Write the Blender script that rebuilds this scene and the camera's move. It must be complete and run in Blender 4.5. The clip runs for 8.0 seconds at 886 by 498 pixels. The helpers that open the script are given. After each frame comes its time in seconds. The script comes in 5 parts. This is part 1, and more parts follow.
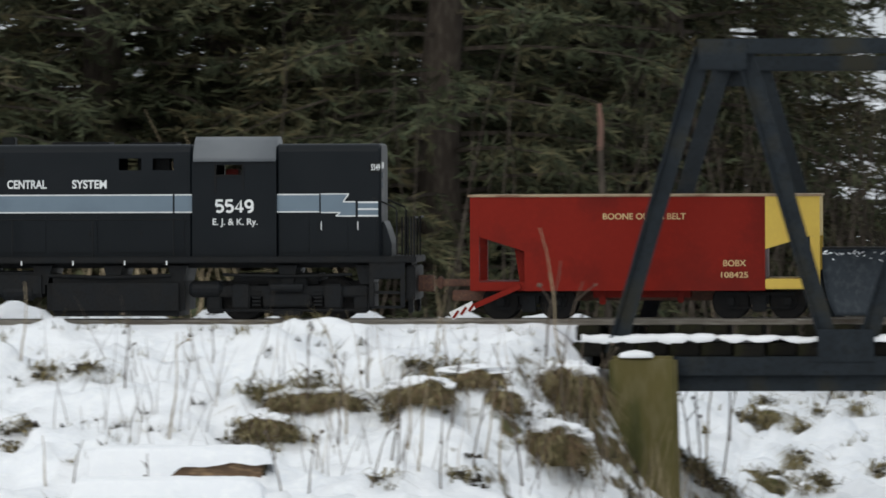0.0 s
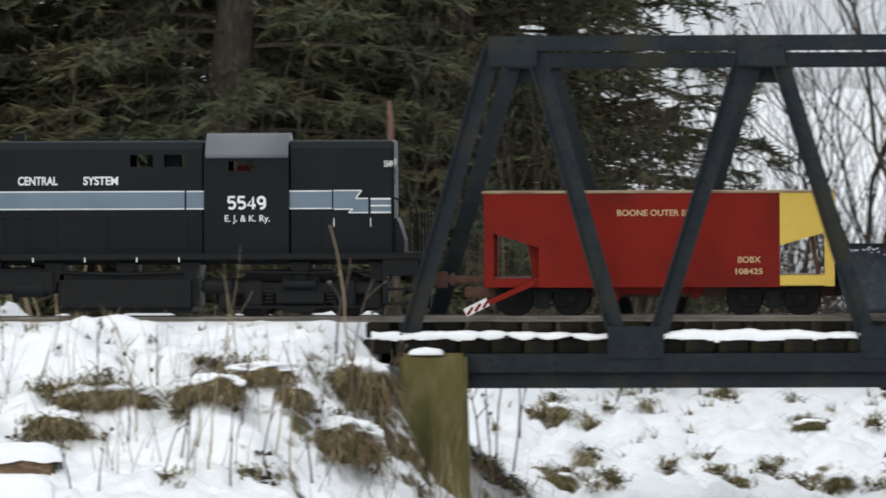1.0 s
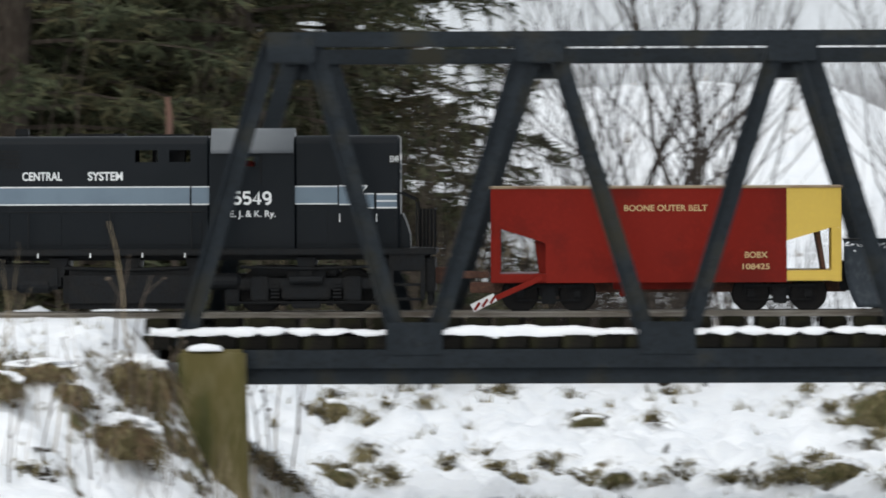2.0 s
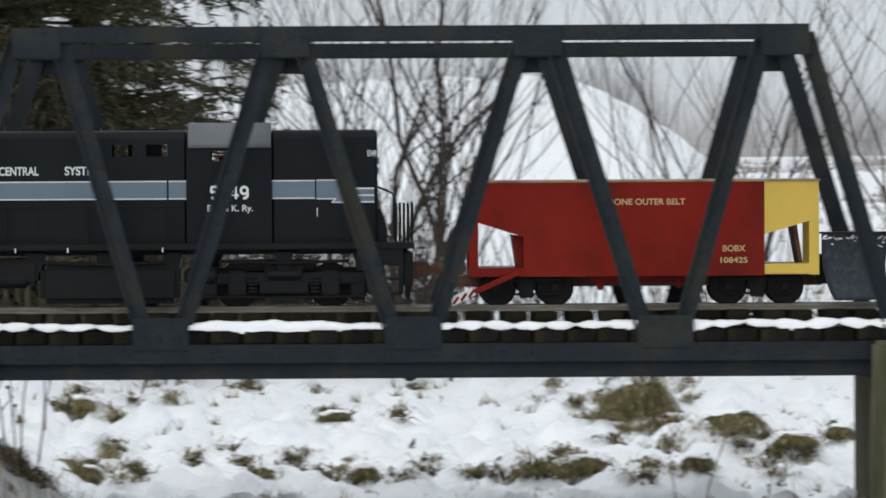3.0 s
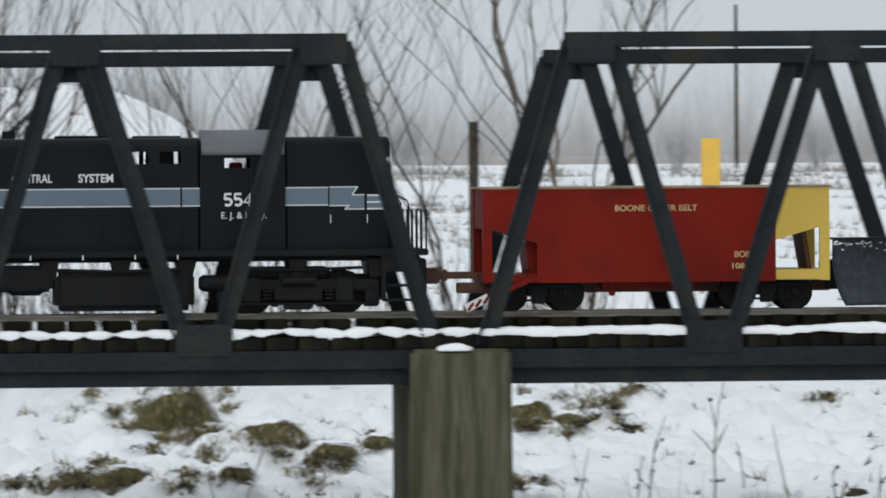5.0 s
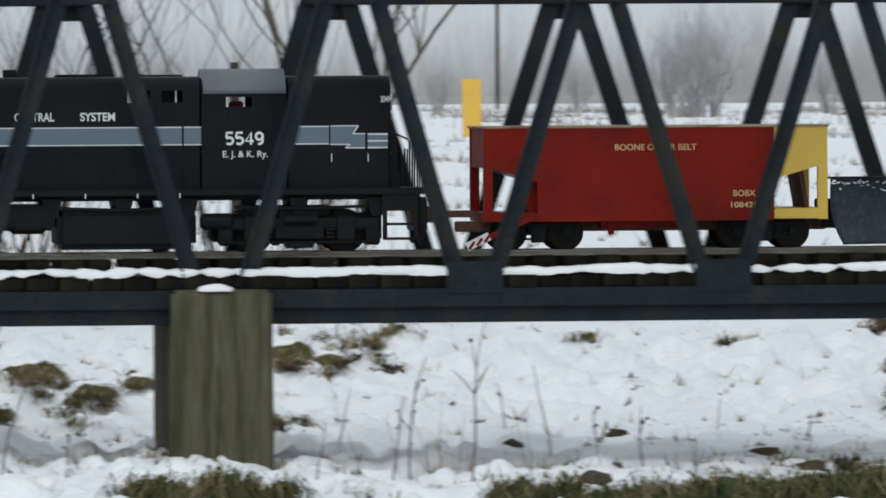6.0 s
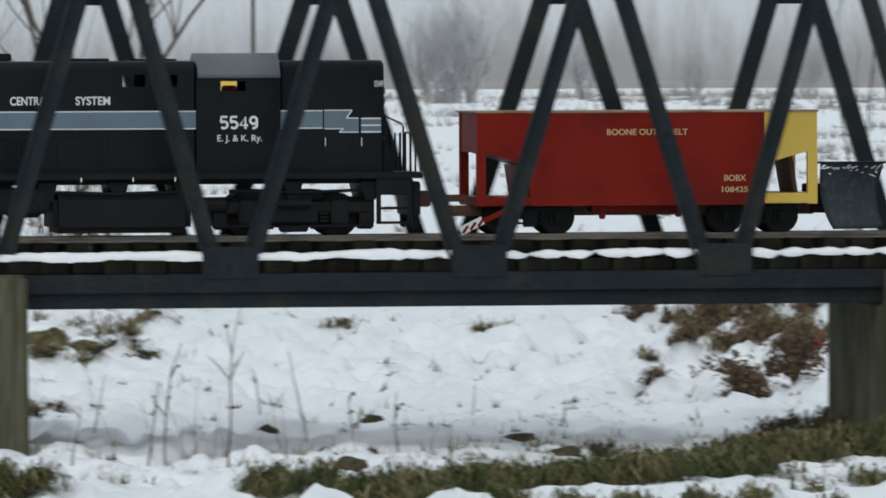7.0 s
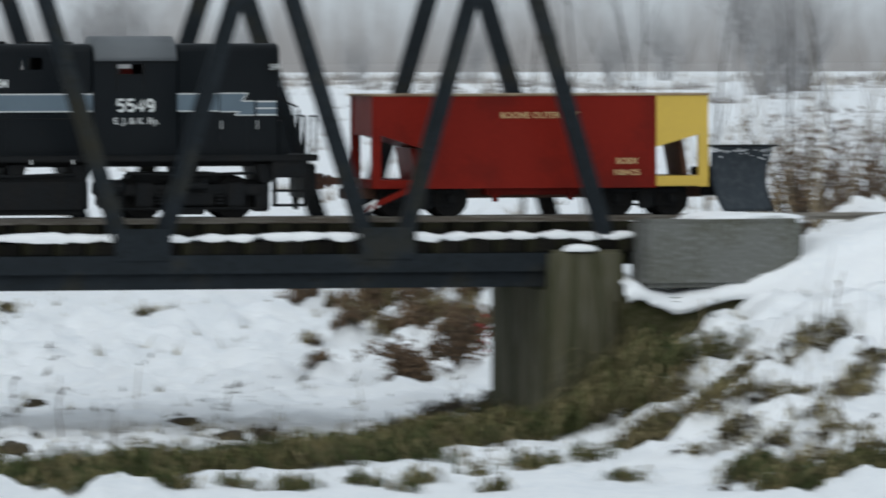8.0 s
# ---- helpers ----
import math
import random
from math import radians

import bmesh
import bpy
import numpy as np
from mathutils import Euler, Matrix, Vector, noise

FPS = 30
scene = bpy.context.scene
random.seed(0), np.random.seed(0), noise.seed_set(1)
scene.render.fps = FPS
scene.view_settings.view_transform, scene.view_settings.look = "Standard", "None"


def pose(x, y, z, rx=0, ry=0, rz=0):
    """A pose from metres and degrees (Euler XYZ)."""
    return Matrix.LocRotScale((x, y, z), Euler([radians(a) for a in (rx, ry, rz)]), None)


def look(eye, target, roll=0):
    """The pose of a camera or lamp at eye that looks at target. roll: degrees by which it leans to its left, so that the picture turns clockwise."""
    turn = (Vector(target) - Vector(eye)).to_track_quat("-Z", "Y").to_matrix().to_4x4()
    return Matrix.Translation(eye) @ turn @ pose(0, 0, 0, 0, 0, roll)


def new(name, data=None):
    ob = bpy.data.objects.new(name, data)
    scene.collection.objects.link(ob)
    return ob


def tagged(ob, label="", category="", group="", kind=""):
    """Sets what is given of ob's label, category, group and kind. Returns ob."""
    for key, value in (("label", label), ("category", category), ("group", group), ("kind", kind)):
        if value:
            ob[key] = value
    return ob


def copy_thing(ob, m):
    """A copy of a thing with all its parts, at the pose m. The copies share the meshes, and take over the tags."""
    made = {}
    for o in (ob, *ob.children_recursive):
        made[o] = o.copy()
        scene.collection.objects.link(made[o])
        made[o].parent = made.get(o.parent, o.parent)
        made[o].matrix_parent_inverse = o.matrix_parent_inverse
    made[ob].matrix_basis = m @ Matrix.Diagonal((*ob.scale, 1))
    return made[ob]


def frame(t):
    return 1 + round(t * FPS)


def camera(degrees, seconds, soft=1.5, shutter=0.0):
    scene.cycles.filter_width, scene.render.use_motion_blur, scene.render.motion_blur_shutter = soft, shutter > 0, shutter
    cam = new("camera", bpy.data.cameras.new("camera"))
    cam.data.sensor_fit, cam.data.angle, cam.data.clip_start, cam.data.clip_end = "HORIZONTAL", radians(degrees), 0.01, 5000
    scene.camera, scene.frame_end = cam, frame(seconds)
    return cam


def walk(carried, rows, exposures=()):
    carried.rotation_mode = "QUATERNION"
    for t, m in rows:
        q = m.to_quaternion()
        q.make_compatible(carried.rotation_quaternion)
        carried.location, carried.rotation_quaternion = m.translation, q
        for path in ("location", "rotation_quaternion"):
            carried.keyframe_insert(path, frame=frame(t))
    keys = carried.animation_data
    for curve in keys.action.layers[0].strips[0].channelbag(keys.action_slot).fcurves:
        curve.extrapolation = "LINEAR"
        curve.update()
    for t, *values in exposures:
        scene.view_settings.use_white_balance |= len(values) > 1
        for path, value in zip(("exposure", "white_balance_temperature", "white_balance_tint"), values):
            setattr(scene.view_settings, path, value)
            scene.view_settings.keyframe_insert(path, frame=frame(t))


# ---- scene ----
LENS = 2 * math.degrees(math.atan(784 / 13000))
cam = camera(LENS, 8.0, soft=1.7, shutter=0.6)
EYE = (0.0, -22.65, 0.49)


def aim(pan, tilt, roll):
    """The camera on its tripod: degrees to the right, degrees up, lean."""
    a, b = radians(pan), radians(tilt)
    way = Vector((math.sin(a) * math.cos(b), math.cos(a) * math.cos(b), math.sin(b)))
    return look(EYE, Vector(EYE) + way * 10, roll)


PAN = [
    (0.0, -4.4691, -0.6930, -0.211),
    (0.5, -3.6535, -0.7082, -0.215),
    (1.0, -2.8307, -0.7205, -0.220),
    (1.2, -2.5742, -0.7240, -0.184),
    (2.3, -0.3902, -0.7709, -0.273),
    (2.5, 0.0889, -0.7785, -0.284),
    (2.7, 0.4451, -0.7880, -0.301),
    (3.0, 0.8755, -0.8042, -0.326),
    (3.2, 1.3046, -0.8043, -0.348),
    (3.5, 2.1478, -0.8002, -0.379),
    (3.7, 2.5915, -0.7801, -0.371),
    (4.0, 3.0701, -0.7442, -0.358),
    (4.2, 3.3239, -0.7177, -0.465),
    (5.3, 5.0022, -0.7980, -0.337),
    (5.5, 5.3808, -1.0510, -0.321),
    (6.0, 6.3377, -1.2255, -0.343),
    (6.5, 7.2910, -1.2867, -0.279),
    (7.0, 8.2437, -1.3451, -0.228),
    (7.5, 9.2875, -1.4048, -0.157),
    (7.7, 9.8240, -1.4302, -0.156),
    (8.0, 10.8677, -1.4775, -0.154),
]
walk(cam, [(t, aim(p, e, r)) for t, p, e, r in PAN],
     exposures=[(0.0, 0.08, 6560, 7), (1.0, 0.33, 6620, 8), (2.5, 0.35, 6600, 8), (3.5, 0.04, 6480, 7), (4.2, 0.01, 6450, 6.5), (5.5, 0.06, 6430, 6), (6.0, -0.02, 6400, 5.5), (7.0, -0.08, 6320, 4.5), (8.0, -0.09, 6270, 4.5)])

# ---- light: overcast winter day ----
world = bpy.data.worlds.new("overcast_sky")
scene.world = world
world.use_nodes = True
wn, wl = world.node_tree.nodes, world.node_tree.links
bg = wn["Background"]
sky = wn.new("ShaderNodeTexSky")
sky.sky_type, sky.sun_disc = "NISHITA", False
sky.sun_elevation, sky.sun_rotation = radians(38), radians(205)
sky.air_density, sky.dust_density, sky.ozone_density = 1.0, 4.0, 1.0
pale = wn.new("ShaderNodeHueSaturation")
pale.inputs["Saturation"].default_value = 0.30
cloud = wn.new("ShaderNodeMix")
cloud.data_type = "RGBA"
cloud.inputs["Factor"].default_value = 0.72
cloud.inputs["B"].default_value = (5.85, 6.25, 6.80, 1)
wl.new(sky.outputs["Color"], pale.inputs["Color"])
wl.new(pale.outputs["Color"], cloud.inputs["A"])
wl.new(cloud.outputs["Result"], bg.inputs["Color"])
bg.inputs["Strength"].default_value = 0.125
sun = new("sun", bpy.data.lights.new("sun", "SUN"))
sun.data.energy, sun.data.angle, sun.data.color = 0.50, radians(75), (1.0, 0.98, 0.95)
sun.matrix_world = look((-6, -14, 16), (0, 0, 0))
scene.view_settings.exposure = 0.0


# ---- materials ----
def mat(name, base, rough=0.7, metal=0.0, tones=(), scale=8.0, fine=90.0, bump=0.3, depth=0.004, islands=0.0, objects=0.0, stretch=(1, 1, 1), gloss=0.5):
    """A surface with a base colour, broken by two scales of noise towards the given other tones, with fine relief."""
    m = bpy.data.materials.new(name)
    m.use_nodes = True
    n, l = m.node_tree.nodes, m.node_tree.links
    b = n["Principled BSDF"]
    b.inputs["Roughness"].default_value, b.inputs["Metallic"].default_value = rough, metal
    b.inputs["Specular IOR Level"].default_value = gloss
    co = n.new("ShaderNodeTexCoord")
    mp = n.new("ShaderNodeMapping")
    mp.inputs["Scale"].default_value = stretch
    l.new(co.outputs["Object"], mp.inputs["Vector"])
    big = n.new("ShaderNodeTexNoise")
    big.inputs["Scale"].default_value, big.inputs["Detail"].default_value = scale, 6
    small = n.new("ShaderNodeTexNoise")
    small.inputs["Scale"].default_value, small.inputs["Detail"].default_value = fine, 4
    l.new(mp.outputs["Vector"], big.inputs["Vector"])
    l.new(mp.outputs["Vector"], small.inputs["Vector"])
    colour = None
    for k, tone in enumerate(tones or [tuple(c * 0.75 for c in base)]):
        ramp = n.new("ShaderNodeValToRGB")
        ramp.color_ramp.elements[0].position, ramp.color_ramp.elements[1].position = 0.42 + 0.05 * k, 0.68
        l.new((big if k % 2 == 0 else small).outputs["Fac"], ramp.inputs["Fac"])
        mix = n.new("ShaderNodeMix")
        mix.data_type = "RGBA"
        l.new(ramp.outputs["Color"], mix.inputs["Factor"])
        if colour is None:
            mix.inputs["A"].default_value = (*base, 1)
        else:
            l.new(colour, mix.inputs["A"])
        mix.inputs["B"].default_value = (*tone, 1)
        colour = mix.outputs["Result"]
    if islands or objects:
        info = n.new("ShaderNodeNewGeometry" if islands else "ShaderNodeObjectInfo")
        span = n.new("ShaderNodeMapRange")
        amount = islands or objects
        span.inputs["To Min"].default_value, span.inputs["To Max"].default_value = 1 - amount, 1 + amount
        l.new(info.outputs["Random Per Island" if islands else "Random"], span.inputs["Value"])
        hs = n.new("ShaderNodeHueSaturation")
        l.new(span.outputs["Result"], hs.inputs["Value"])
        l.new(colour, hs.inputs["Color"])
        colour = hs.outputs["Color"]
    l.new(colour, b.inputs["Base Color"])
    rr = n.new("ShaderNodeMapRange")
    rr.inputs["To Min"].default_value, rr.inputs["To Max"].default_value = max(0.05, rough - 0.12), min(1, rough + 0.12)
    l.new(big.outputs["Fac"], rr.inputs["Value"])
    l.new(rr.outputs["Result"], b.inputs["Roughness"])
    if bump:
        bp = n.new("ShaderNodeBump")
        bp.inputs["Strength"].default_value, bp.inputs["Distance"].default_value = bump, depth
        l.new(small.outputs["Fac"], bp.inputs["Height"])
        l.new(bp.outputs["Normal"], b.inputs["Normal"])
    return m


SNOW = mat("snow", (0.86, 0.87, 0.89), 0.75, gloss=0.3, tones=[(0.80, 0.82, 0.85), (0.88, 0.89, 0.90)], scale=5, fine=40, bump=0.5, depth=0.01)


def ground_snow():
    """Snow that has not held on the steep faces of hummocks, where dead grass and soil show, and in a few thin spots."""
    m = mat("snow_over_dead_grass", (0.86, 0.87, 0.89), 0.75, gloss=0.3, tones=[(0.80, 0.82, 0.85), (0.88, 0.89, 0.90)], scale=5, fine=34, bump=0.5, depth=0.016)
    n, l = m.node_tree.nodes, m.node_tree.links
    b = n["Principled BSDF"]
    white = b.inputs["Base Color"].links[0].from_socket
    geo = n.new("ShaderNodeNewGeometry")
    co = n.new("ShaderNodeTexCoord")
    up = n.new("ShaderNodeSeparateXYZ")
    l.new(geo.outputs["Normal"], up.inputs["Vector"])

    def clouds(scale, detail, stretch):
        mp = n.new("ShaderNodeMapping")
        mp.inputs["Scale"].default_value = stretch
        l.new(co.outputs["Object"], mp.inputs["Vector"])
        t = n.new("ShaderNodeTexNoise")
        t.inputs["Scale"].default_value, t.inputs["Detail"].default_value = scale, detail
        l.new(mp.outputs["Vector"], t.inputs["Vector"])
        return t.outputs["Fac"]

    def calc(kind, *values):
        c = n.new("ShaderNodeMath")
        c.operation = kind
        for k, v in enumerate(values):
            if isinstance(v, (int, float)):
                c.inputs[k].default_value = v
            else:
                l.new(v, c.inputs[k])
        return c.outputs["Value"]

    steep = calc("SUBTRACT", 1.0, up.outputs["Z"])
    raw = calc("ADD", calc("MULTIPLY", steep, 0.58), calc("ADD", calc("MULTIPLY", clouds(2.3, 4, (1, 1, 1)), 0.55), calc("MULTIPLY", clouds(14, 5, (1, 1, 1)), 0.55)))
    bare = n.new("ShaderNodeMapRange")
    bare.interpolation_type = "SMOOTHSTEP"
    bare.inputs["From Min"].default_value, bare.inputs["From Max"].default_value = 0.80, 0.90
    l.new(raw, bare.inputs["Value"])
    litter = n.new("ShaderNodeValToRGB")
    for pos, c in ((0.35, (0.045, 0.036, 0.020, 1)), (0.5, (0.13, 0.095, 0.045, 1)), (0.65, (0.085, 0.085, 0.035, 1))):
        e = litter.color_ramp.elements.new(pos)
        e.color = c
    litter.color_ramp.elements[0].color, litter.color_ramp.elements[-1].color = (0.03, 0.025, 0.015, 1), (0.20, 0.16, 0.09, 1)
    l.new(clouds(30, 6, (1, 1, 0.4)), litter.inputs["Fac"])
    mix = n.new("ShaderNodeMix")
    mix.data_type = "RGBA"
    l.new(bare.outputs["Result"], mix.inputs["Factor"])
    l.new(white, mix.inputs["A"])
    l.new(litter.outputs["Color"], mix.inputs["B"])
    l.new(mix.outputs["Result"], b.inputs["Base Color"])
    return m


GROUND_SNOW = ground_snow()
STEEL_PAINT = mat("bridge_paint", (0.0105, 0.0148, 0.0190), 0.62, gloss=0.16, tones=[(0.020, 0.026, 0.032), (0.0080, 0.0110, 0.0135), (0.025, 0.024, 0.017)], scale=5, fine=70, bump=0.2, depth=0.002)
BLACK_PAINT = mat("black_loco_paint", (0.0050, 0.0072, 0.0094), 0.34, gloss=0.13, tones=[(0.0070, 0.0092, 0.0115)], scale=6, fine=80, bump=0.05, depth=0.001)
BLACK_IRON = mat("black_iron", (0.0078, 0.0092, 0.0108), 0.6, gloss=0.14, tones=[(0.012, 0.0115, 0.011), (0.006, 0.006, 0.006)], scale=20, fine=120, bump=0.3, depth=0.002)
PLOUGH = mat("worn_plough_steel", (0.042, 0.052, 0.062), 0.55, gloss=0.2, tones=[(0.030, 0.037, 0.045), (0.060, 0.068, 0.076)], scale=7, fine=50, bump=0.2, depth=0.002)
ROOF_GREY = mat("grey_roof_paint", (0.135, 0.145, 0.155), 0.5, gloss=0.3, tones=[(0.12, 0.13, 0.14)], scale=8, bump=0.05)
BAND_GREY = mat("blue_grey_stripe", (0.13, 0.175, 0.215), 0.5, gloss=0.3, tones=[(0.115, 0.155, 0.195)], scale=10, bump=0.03)
WHITE = mat("white_lettering", (0.72, 0.73, 0.72), 0.55, tones=[(0.6, 0.62, 0.62)], scale=30, bump=0.0)
CREAM = mat("cream_lettering", (0.52, 0.38, 0.18), 0.6, tones=[(0.42, 0.22, 0.1)], scale=60, bump=0.0)
RED = mat("red_car_paint", (0.172, 0.0125, 0.0075), 0.42, gloss=0.07, tones=[(0.150, 0.0115, 0.0070), (0.182, 0.0135, 0.0080), (0.118, 0.011, 0.0075)], scale=5, fine=70, bump=0.08, depth=0.001)
YELLOW = mat("yellow_car_paint", (0.56, 0.385, 0.068), 0.5, gloss=0.3, tones=[(0.58, 0.40, 0.072), (0.59, 0.41, 0.07)], scale=7, fine=70, bump=0.05, depth=0.001)
YELLOW_SIGN = mat("faded_yellow_paint", (0.75, 0.46, 0.06), 0.6, tones=[(0.66, 0.42, 0.08)], scale=3, bump=0.05)
LIP = mat("weathered_top_edge", (0.34, 0.26, 0.16), 0.7, tones=[(0.2, 0.12, 0.07)], scale=12)
RUST = mat("rusty_steel", (0.10, 0.045, 0.03), 0.8, tones=[(0.06, 0.03, 0.022), (0.15, 0.07, 0.04)], scale=15, fine=120, bump=0.5, depth=0.002)
WHEEL = mat("dark_wheel_steel", (0.005, 0.005, 0.0055), 0.5, gloss=0.12, tones=[(0.010, 0.009, 0.008)], scale=25)
RAIL = mat("rail_steel", (0.22, 0.20, 0.17), 0.45, metal=0.5, tones=[(0.13, 0.10, 0.075), (0.28, 0.26, 0.23)], scale=9, fine=100, stretch=(0.15, 1, 1), bump=0.1, depth=0.001)
TIE = mat("weathered_tie_wood", (0.0095, 0.0090, 0.0076), 0.95, gloss=0.08, tones=[(0.017, 0.0145, 0.011), (0.006, 0.006, 0.0055), (0.018, 0.018, 0.009)], scale=9, fine=120, bump=0.8, depth=0.003, objects=0.35, stretch=(1, 0.15, 1))
CONCRETE = mat("mossy_concrete", (0.094, 0.088, 0.056), 0.9, gloss=0.12, tones=[(0.040, 0.038, 0.020), (0.120, 0.115, 0.088), (0.050, 0.054, 0.026)], scale=8, fine=45, bump=0.8, depth=0.004, stretch=(3.0, 1, 0.20))
DARK_MOSS = mat("dark_mossy_concrete", (0.045, 0.042, 0.020), 0.95, gloss=0.15, tones=[(0.030, 0.032, 0.012), (0.070, 0.062, 0.036)], scale=8, fine=50, bump=0.8, depth=0.005)
MOSS = mat("yellow_green_mossy_concrete", (0.105, 0.088, 0.032), 0.9, gloss=0.2, tones=[(0.075, 0.075, 0.025), (0.135, 0.115, 0.055), (0.045, 0.050, 0.018)], scale=6, fine=30, bump=0.7, depth=0.004, stretch=(1.3, 1, 0.4))
CONCRETE_GREY = mat("grey_concrete", (0.135, 0.138, 0.128), 0.9, gloss=0.2, tones=[(0.085, 0.085, 0.062), (0.185, 0.187, 0.182)], scale=6, fine=70, bump=0.6, depth=0.004)
BARK = mat("dark_bark", (0.048, 0.038, 0.030), 0.95, gloss=0.15, tones=[(0.03, 0.024, 0.02), (0.085, 0.07, 0.055)], scale=6, fine=45, bump=1.0, depth=0.01, stretch=(1, 1, 0.3))
TWIG = mat("bare_twig_bark", (0.040, 0.033, 0.028), 0.95, gloss=0.1, tones=[(0.028, 0.023, 0.020), (0.062, 0.052, 0.044)], scale=5, fine=40, bump=0.4, islands=0.3)
PALE_BARK = mat("pale_brown_bark", (0.105, 0.088, 0.070), 0.95, gloss=0.1, tones=[(0.070, 0.058, 0.047), (0.14, 0.12, 0.10)], scale=5, fine=40, bump=0.4, islands=0.25)
# distance haze over the far bushes is put into this pale grey
HAZE_TWIG = mat("haze_paled_twigs", (0.36, 0.355, 0.36), 0.95, tones=[(0.30, 0.29, 0.29)], scale=3, bump=0.2, islands=0.15)
# straw tone lightened for far brush and tufts: haze painted in the colour
HAZE_BRUSH = mat("haze_paled_brush", (0.50, 0.47, 0.44), 0.95, tones=[(0.4, 0.36, 0.32)], scale=0.8, bump=0.2, islands=0.25)
NEEDLE = mat("dark_conifer_needles", (0.056, 0.062, 0.034), 0.9, gloss=0.12, tones=[(0.082, 0.066, 0.034), (0.036, 0.046, 0.027)], scale=2.0, fine=20, bump=0.2, islands=0.5)
STRAW = mat("dry_grass", (0.165, 0.135, 0.066), 0.9, gloss=0.15, tones=[(0.075, 0.066, 0.030), (0.30, 0.25, 0.14)], scale=4, fine=30, bump=0.2, islands=0.5)
GRASS = mat("winter_green_grass", (0.062, 0.075, 0.028), 0.9, gloss=0.15, tones=[(0.115, 0.105, 0.045), (0.030, 0.042, 0.015)], scale=4, fine=30, bump=0.2, islands=0.5)
STALK = mat("weed_stalk", (0.085, 0.063, 0.045), 0.9, tones=[(0.13, 0.10, 0.07)], scale=10, bump=0.2, islands=0.35)
PALE_STALK = mat("pale_weed_stalk", (0.27, 0.215, 0.135), 0.9, tones=[(0.26, 0.2, 0.12)], scale=10, bump=0.2, islands=0.3)
DRY_LEAF = mat("brown_dead_leaves", (0.115, 0.075, 0.045), 0.9, gloss=0.2, tones=[(0.19, 0.125, 0.075), (0.06, 0.042, 0.03)], scale=6, fine=30, bump=0.3, islands=0.4)
# grey-brown lifted towards the haze, which is painted into the colour
FAR_STUBBLE = mat("haze_paled_stubble", (0.27, 0.25, 0.235), 0.95, gloss=0.1, tones=[(0.20, 0.185, 0.175), (0.34, 0.32, 0.31)], scale=0.6, bump=0.0, islands=0.3)
RED_LEAF = mat("red_berries", (0.30, 0.03, 0.03), 0.7, tones=[(0.2, 0.02, 0.02)], scale=20, bump=0.1)
LOG_WOOD = mat("cut_log_wood", (0.17, 0.10, 0.05), 0.9, tones=[(0.08, 0.05, 0.03), (0.24, 0.16, 0.09)], scale=10, fine=90, bump=0.7, depth=0.004, stretch=(0.3, 1, 1))
PINK_WOOD = mat("broken_trunk_wood", (0.17, 0.085, 0.06), 0.9, tones=[(0.08, 0.05, 0.04)], scale=14, fine=60, bump=0.6, stretch=(1, 1, 0.3))
SOIL = mat("wet_dark_soil", (0.045, 0.035, 0.022), 0.95, tones=[(0.08, 0.06, 0.03), (0.03, 0.028, 0.015)], scale=8, fine=60, bump=0.8, depth=0.01)


# ---- mesh helpers ----
def finish(ob, bm, material, smooth=False):
    bm.normal_update()
    bm.to_mesh(ob.data)
    bm.free()
    ob.data.materials.append(material)
    if smooth:
        ob.data.shade_smooth()
    return ob


def part(name, bm, material, parent=None, label="", smooth=False):
    """Links a bmesh as one mesh object, under a thing or a part."""
    ob = finish(new(name, bpy.data.meshes.new(name)), bm, material, smooth)
    if parent is not None:
        ob.parent = parent
    return tagged(ob, label)


def empty(name, m, label, category, group="", kind=""):
    ob = new(name)
    ob.matrix_world = m
    return tagged(ob, label, category, group, kind)


def box(bm, x0, x1, y0, y1, z0, z1, bevel=0.0):
    r = bmesh.ops.create_cube(bm, size=1, matrix=Matrix.Translation(((x0 + x1) / 2, (y0 + y1) / 2, (z0 + z1) / 2)) @ Matrix.Diagonal((x1 - x0, y1 - y0, z1 - z0, 1)))
    if bevel:
        vs = set(r["verts"])
        bmesh.ops.bevel(bm, geom=[e for e in bm.edges if e.verts[0] in vs], offset=bevel, segments=2, affect="EDGES")
    return bm


def boxes(*rows, bevel=0.0):
    bm = bmesh.new()
    for r in rows:
        box(bm, *r, bevel=bevel)
    return bm


def prism(outline, y0, y1, bevel=0.0):
    """An outline in x and z, pushed from y0 to y1."""
    bm = bmesh.new()
    a = [bm.verts.new((x, y0, z)) for x, z in outline]
    b = [bm.verts.new((x, y1, z)) for x, z in outline]
    bm.faces.new(a)
    bm.faces.new(b[::-1])
    for i in range(len(a)):
        j = (i + 1) % len(a)
        bm.faces.new((a[j], a[i], b[i], b[j]))
    bmesh.ops.recalc_face_normals(bm, faces=bm.faces)
    if bevel:
        bmesh.ops.bevel(bm, geom=bm.edges[:], offset=bevel, segments=2, affect="EDGES")
    return bm


